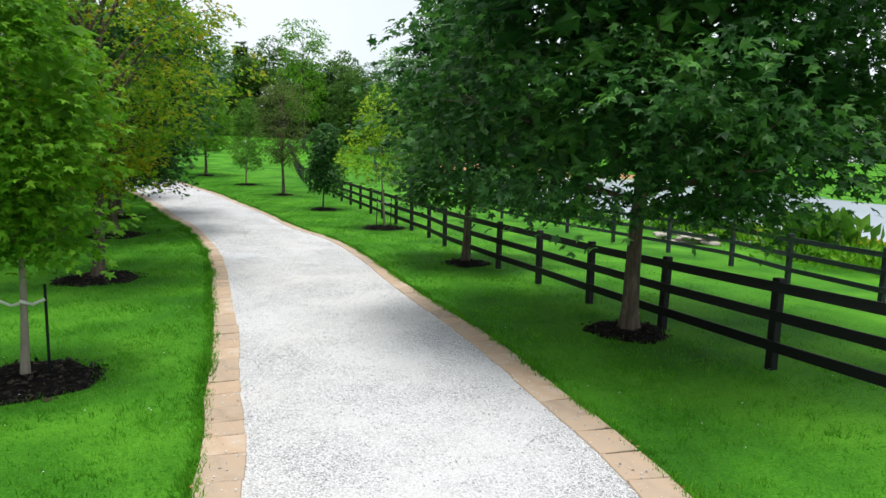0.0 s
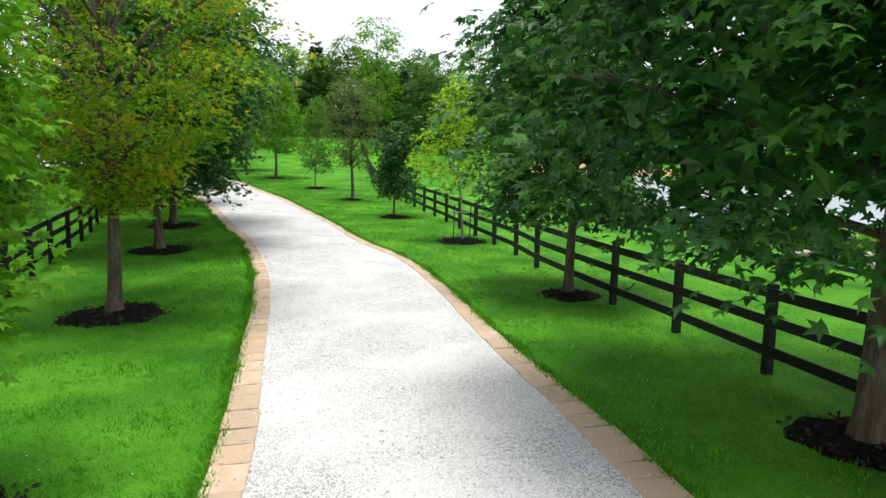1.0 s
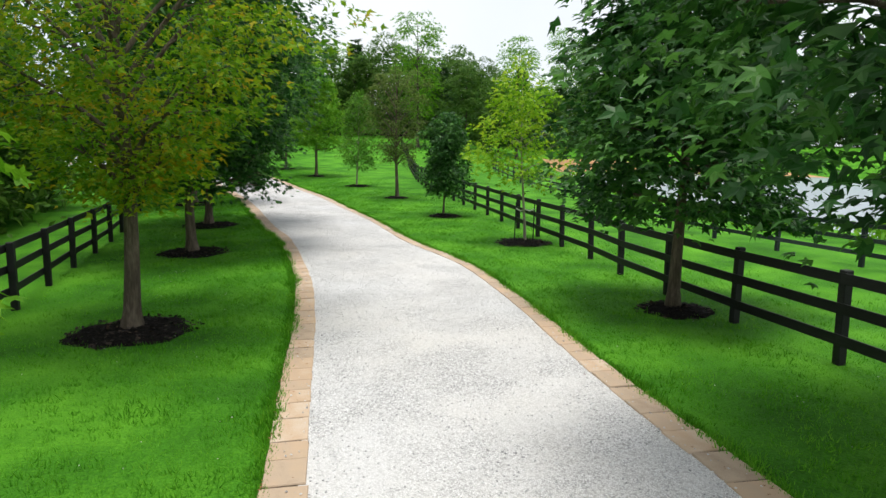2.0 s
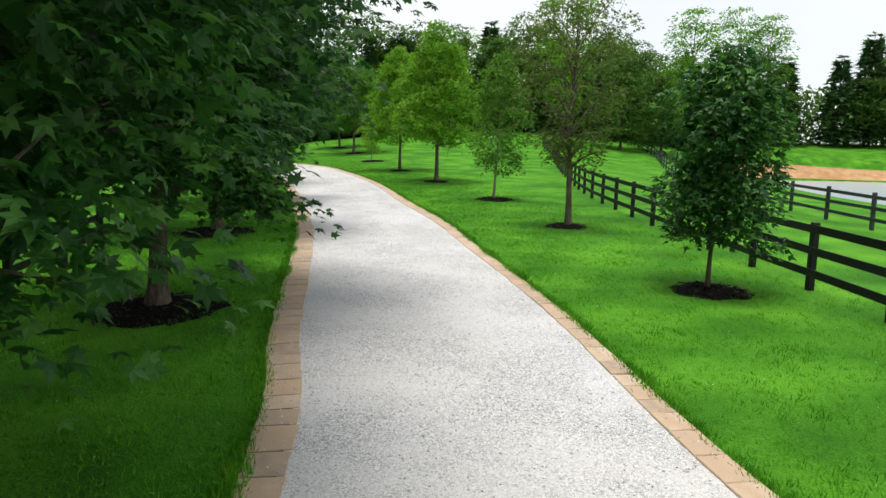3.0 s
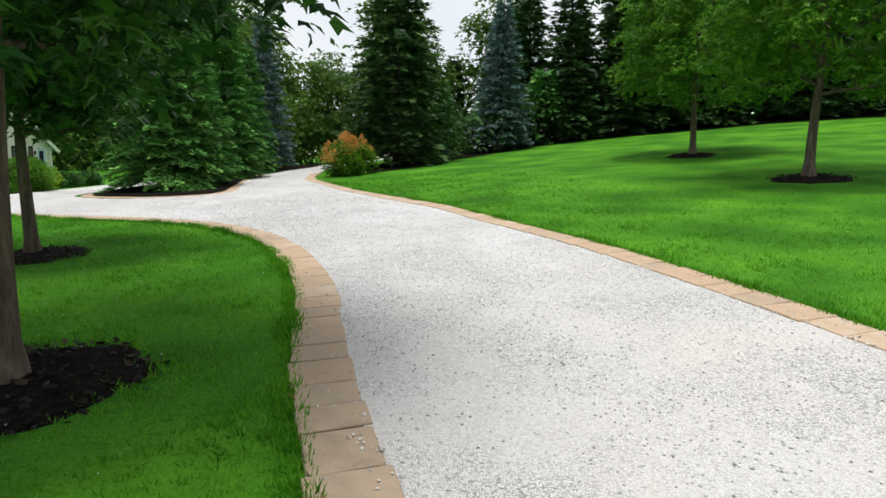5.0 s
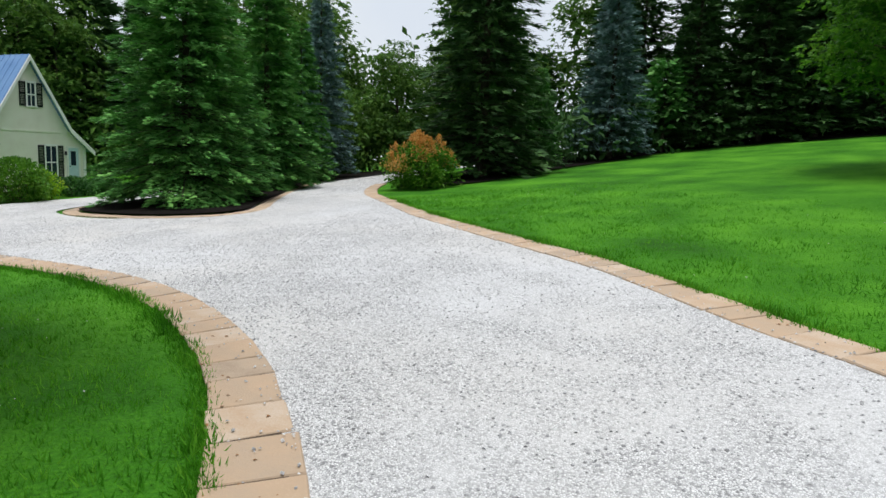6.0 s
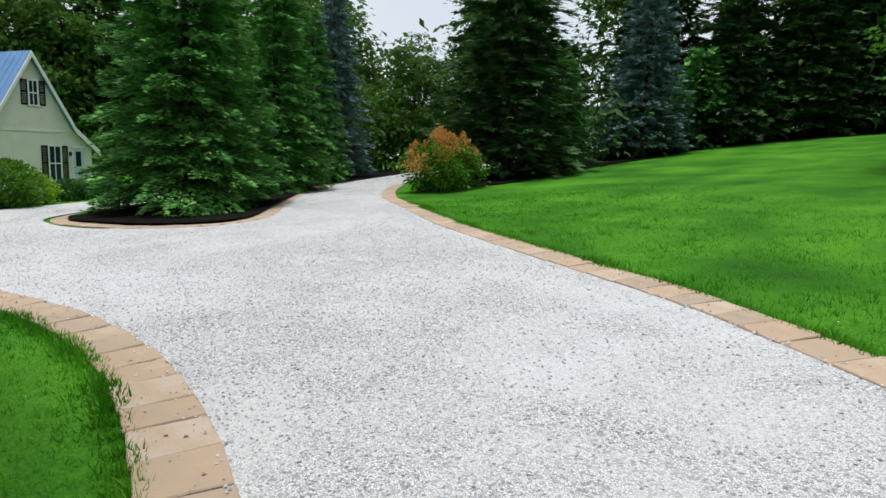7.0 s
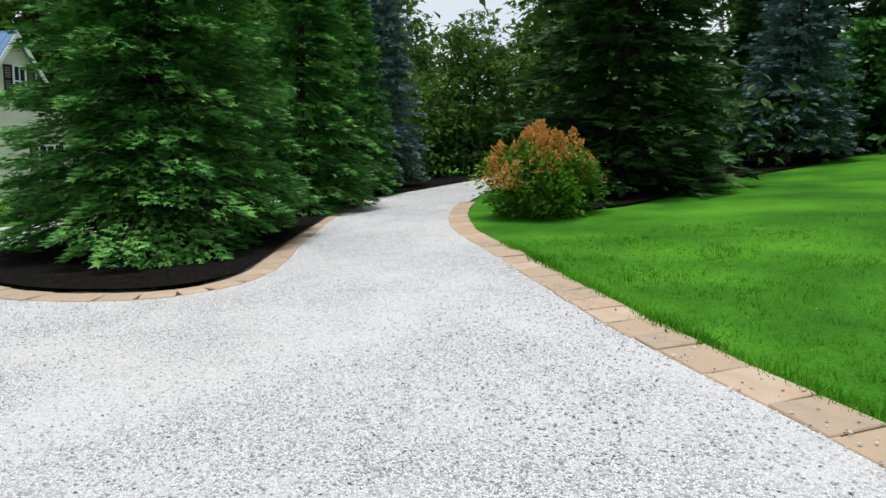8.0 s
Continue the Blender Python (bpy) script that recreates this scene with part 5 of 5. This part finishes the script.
box(bm, (2.15, -0.16, 1.75), (2.25, -0.02, 1.98), 0.02)
part("wall_lamp", bm, SHUTTER, house, "small black wall lamp")


# ---------------------------------------------------------------- lawn grass, gravel stones, fallen leaves
def beside(line, far, count, seed, near=0.0, power=1.6, fade=False):
    """Random places on one side of a line, thicker near it."""
    g = np.random.default_rng(seed)
    t = np.gradient(line, axis=0)
    t /= np.linalg.norm(t, axis=1)[:, None]
    k = g.integers(0, len(line), count)
    u = g.uniform(0, 1, count)
    d = near + (abs(far) - near) * (1 - np.sqrt(1 - u) if fade else u ** power)
    d = d if far > 0 else -d
    n = np.stack([-t[:, 1], t[:, 0]], 1)[k]
    return line[k] + t[k] * g.uniform(-0.2, 0.2, count)[:, None] + n * d[:, None], g


BLADES = [(-0.09, 0, 0), (0.09, 0, 0), (0.3, 0.12, 1.0), (-0.5, 0.1, 0.0), (-0.34, 0.16, 0.02), (-0.75, -0.2, 0.85), (0.3, -0.3, 0), (0.46, -0.22, 0), (0.9, -0.5, 0.75)]
BLADES_F = [(0, 1, 2), (3, 4, 5), (6, 7, 8)]


def turf(line, far, count, seed, label, h=0.085):
    xy, g = beside(line, far, count, seed, fade=True)
    at = np.concatenate([xy, ground(xy[:, 0], xy[:, 1])[:, None] - 0.005], 1)
    clump = 0.75 + 0.5 * np.abs(np.sin(xy[:, 0] * 2.1) * np.sin(xy[:, 1] * 1.7 + 0.5))
    V, F = stamp(BLADES, BLADES_F, at, np.concatenate([g.normal(0, 1, (count, 2)), np.zeros((count, 1))], 1), np.array([0, 0, 1.0]) + g.normal(0, 0.45, (count, 3)), h * clump * g.uniform(0.6, 1.35, count))
    tagged(build("lawn_grass", V, [F], BLADE), label, "grass", kind="stuff")


seen_l, seen_r = EDGE_L[(EDGE_L[:, 1] > 4) & (EDGE_L[:, 0] > -60)], EDGE_R[(EDGE_R[:, 1] > 4) & (EDGE_R[:, 0] > -58)]
turf(seen_l, 6.0, 78000, 61, "mown green grass blades along the shaded verge", 0.06)
turf(seen_r, -8.0, 82000, 63, "mown green grass blades along the paddock verge", 0.06)
turf(offset(seen_l, -0.07), 0.26, 20000, 65, "longer grass fringe hanging over the stone edging", 0.09)
turf(offset(seen_r, 0.07), -0.26, 20000, 67, "longer grass fringe hanging over the stone edging", 0.09)

PEBBLE = [(0.5, 0, 0), (-0.5, 0.05, 0), (0.05, 0.42, 0.02), (-0.05, -0.42, 0), (0.05, 0.03, 0.33)]
PEBBLE_F = [(0, 2, 4), (2, 1, 4), (1, 3, 4), (3, 0, 4)]


def pebbles(xy, g, size, label, lift):
    n = len(xy)
    at = np.concatenate([xy, ground(xy[:, 0], xy[:, 1])[:, None] + lift], 1)
    V, F = stamp(PEBBLE, PEBBLE_F, at, np.concatenate([g.normal(0, 1, (n, 2)), g.normal(0, 0.2, (n, 1))], 1), np.array([0, 0, 1.0]) + g.normal(0, 0.35, (n, 3)), size * g.uniform(0.55, 1.4, n))
    tagged(build("gravel_stones", V, [F], STONE), label, "gravel", kind="stuff")


gp = np.random.default_rng(71)
n = 85000
k = gp.integers(0, len(seen_l), n)
rl = seen_r[np.clip(np.round(k * (len(seen_r) - 1) / (len(seen_l) - 1)).astype(int), 0, len(seen_r) - 1)]
w = gp.uniform(0.1, 0.9, n)[:, None]
xy = seen_l[k] * (1 - w) + rl * w + gp.normal(0, 0.12, (n, 2))
band = 0.5 + 0.5 * np.sin(w[:, 0] * 17.0 + 0.6 * np.sin(xy[:, 1] * 0.3))
keep = gp.uniform(0, 1, n) < np.where(xy[:, 0] < -40, 1.0, 0.35 + 0.65 * band)
pebbles(xy[keep], gp, 0.029, "loose pale crushed limestone chips on the drive", 0.03)


def between(a, b, count, g):
    """Random places on the sheet between two plan lines."""
    q = g.uniform(0.01, 0.99, count)
    pa = a[np.round(q * (len(a) - 1)).astype(int)]
    pb = b[np.round(q * (len(b) - 1)).astype(int)]
    t = g.uniform(0.06, 0.92, count)[:, None]
    return pa * (1 - t) + pb * t + g.normal(0, 0.08, (count, 2))


pebbles(between(lane_l[lane_l[:, 1] < 90], lane_r[lane_r[:, 1] < 92], 26000, gp), gp, 0.024, "loose pale limestone chips on the forecourt", 0.034)
pebbles(between(near_side[near_side[:, 0] > -66], house_side[house_side[:, 0] > -67], 16000, gp), gp, 0.024, "loose pale limestone chips before the cottage", 0.034)
for line, far, s in ((offset(seen_l, -0.5), 0.4, 73), (offset(seen_r, 0.5), -0.4, 75)):
    xy, g = beside(line, far, 2600, s, power=2.5)
    pebbles(xy, g, 0.025, "stray limestone chips on the stone edging", 0.055)
for line, far, s in ((seen_l, -0.5, 81), (seen_r, 0.5, 83)):
    xy, g = beside(line, far, 900, s, power=3.0)
    m2 = len(xy)
    at = np.concatenate([xy, ground(xy[:, 0], xy[:, 1])[:, None] + 0.051], 1)
    V, F = stamp(LOBED, LOBED_F, at, np.concatenate([g.normal(0, 1, (m2, 2)), np.zeros((m2, 1))], 1), np.array([0, 0, 1.0]) + g.normal(0, 0.12, (m2, 3)), g.uniform(0.015, 0.045, m2))
    tagged(build("fallen_leaves", V, [F], LITTER), "dry orange fallen leaves along the edging", "leaves", kind="stuff")
for line, far, s in ((offset(seen_l, 0.3), 3.5, 85), (offset(seen_r, -0.3), -5.0, 87)):
    xy, g = beside(line, far, 420, s, power=1.0)
    m2 = len(xy)
    at = np.concatenate([xy, ground(xy[:, 0], xy[:, 1])[:, None] + 0.075], 1)
    V, F = stamp(PEBBLE, PEBBLE_F, at, np.concatenate([g.normal(0, 1, (m2, 2)), np.zeros((m2, 1))], 1), np.array([0, 0, 1.0]) + g.normal(0, 0.2, (m2, 3)), g.uniform(0.012, 0.022, m2))
    tagged(build("clover_heads", V, [F], WHITE), "tiny white clover heads in the lawn", "flowers", kind="stuff")


# ---------------------------------------------------------------- stone edging
def paver_mesh(seed):
    """A rough-cut flat sandstone slab, one unit long and wide, with slightly uneven corners and edges."""
    g = random.Random(seed)
    j = lambda a: a + g.uniform(-0.02, 0.02)
    lo = [(j(-0.488), j(-0.49)), (j(0.488), j(-0.49)), (j(0.488), j(0.49)), (j(-0.488), j(0.49))]
    bm = bmesh.new()
    rings = []
    for z, s in ((-0.05, 1.0), (0.047, 1.0), (0.057, 0.965)):
        rings.append([bm.verts.new((x * s, y * s, z + (g.uniform(-0.003, 0.003) if z > 0.05 else 0))) for x, y in lo])
    for a, b in zip(rings, rings[1:]):
        for q in range(4):
            bm.faces.new((a[q], a[(q + 1) % 4], b[(q + 1) % 4], b[q]))
    bm.faces.new(rings[-1])
    me = bpy.data.meshes.new("paver")
    bm.to_mesh(me)
    bm.free()
    me.materials.append(PAVER)
    return me


PAVERS = [paver_mesh(k) for k in range(6)]


def edging(name, line, side, widths, label, seed):
    """A course of slabs along a line, each a piece of its own."""
    g = random.Random(seed)
    s = np.r_[0, np.cumsum(np.linalg.norm(np.diff(line, axis=0), axis=1))]
    root = empty(name, pose(line[0][0], line[0][1], gz(*line[0])), label, "stone edging", kind="structure")
    inv = root.matrix_world.inverted()
    girth = np.interp(s, [k * s[-1] for k, _ in widths], [v for _, v in widths])
    t = np.gradient(line, axis=0)
    t /= np.linalg.norm(t, axis=1)[:, None]
    out = side * np.stack([-t[:, 1], t[:, 0]], 1)
    mid = line + out * (girth / 2)[:, None]
    ribbon("joint_soil", line + out * 0.02, line + out * (girth - 0.08)[:, None], 0.036, SOIL, "dark earth in the joints of the stone edging", "soil", 3)
    d = 0.0
    while d < s[-1] - 0.7:
        ln = g.uniform(0.36, 0.6)
        wide = float(np.interp(d + ln / 2, s, girth))
        c = np.array([np.interp(d + ln / 2, s, mid[:, 0]), np.interp(d + ln / 2, s, mid[:, 1])])
        a = np.array([np.interp(d, s, mid[:, 0]), np.interp(d, s, mid[:, 1])])
        b = np.array([np.interp(d + ln, s, mid[:, 0]), np.interp(d + ln, s, mid[:, 1])])
        q = b - a
        ob = new("paver", g.choice(PAVERS))
        ob.parent = root
        rise = math.atan2(gz(*b) - gz(*a), float(np.hypot(*q)))
        nx, ny = -q[1] / float(np.hypot(*q)) * 0.2, q[0] / float(np.hypot(*q)) * 0.2
        fall = math.atan2(gz(c[0] + nx, c[1] + ny) - gz(c[0] - nx, c[1] - ny), 0.4)
        ob.matrix_local = inv @ Matrix.Translation((c[0], c[1], gz(*c) - 0.012 + g.uniform(-0.006, 0.006))) @ Euler((fall + g.uniform(-0.008, 0.008), -rise, math.atan2(q[1], q[0]) + g.uniform(-0.02, 0.02))).to_matrix().to_4x4() @ Matrix.Diagonal((float(np.hypot(*q)) * 0.985, wide * g.uniform(0.94, 1.06), 1, 1))
        d += ln
    return root


edging("edging_inner", EDGE_L[(EDGE_L[:, 1] > 2) & (EDGE_L[:, 0] > -66)], -1, ((0, 0.46), (0.10, 0.40), (0.22, 0.36), (0.34, 0.5), (0.5, 0.55), (1, 0.5)), "tan sandstone slab edging along the shaded verge", 1)
edging("edging_outer", EDGE_R[(EDGE_R[:, 1] > 2) & (EDGE_R[:, 0] > -64)], 1, ((0, 0.46), (0.09, 0.42), (0.16, 0.3), (0.32, 0.28), (0.44, 0.46), (1, 0.46)), "tan sandstone slab edging along the lawn", 2)
edging("edging_island", ISLAND[ISLAND[:, 1] < 88], 1, ((0, 0.42), (1, 0.42)), "tan sandstone slab edging round the island bed", 3)
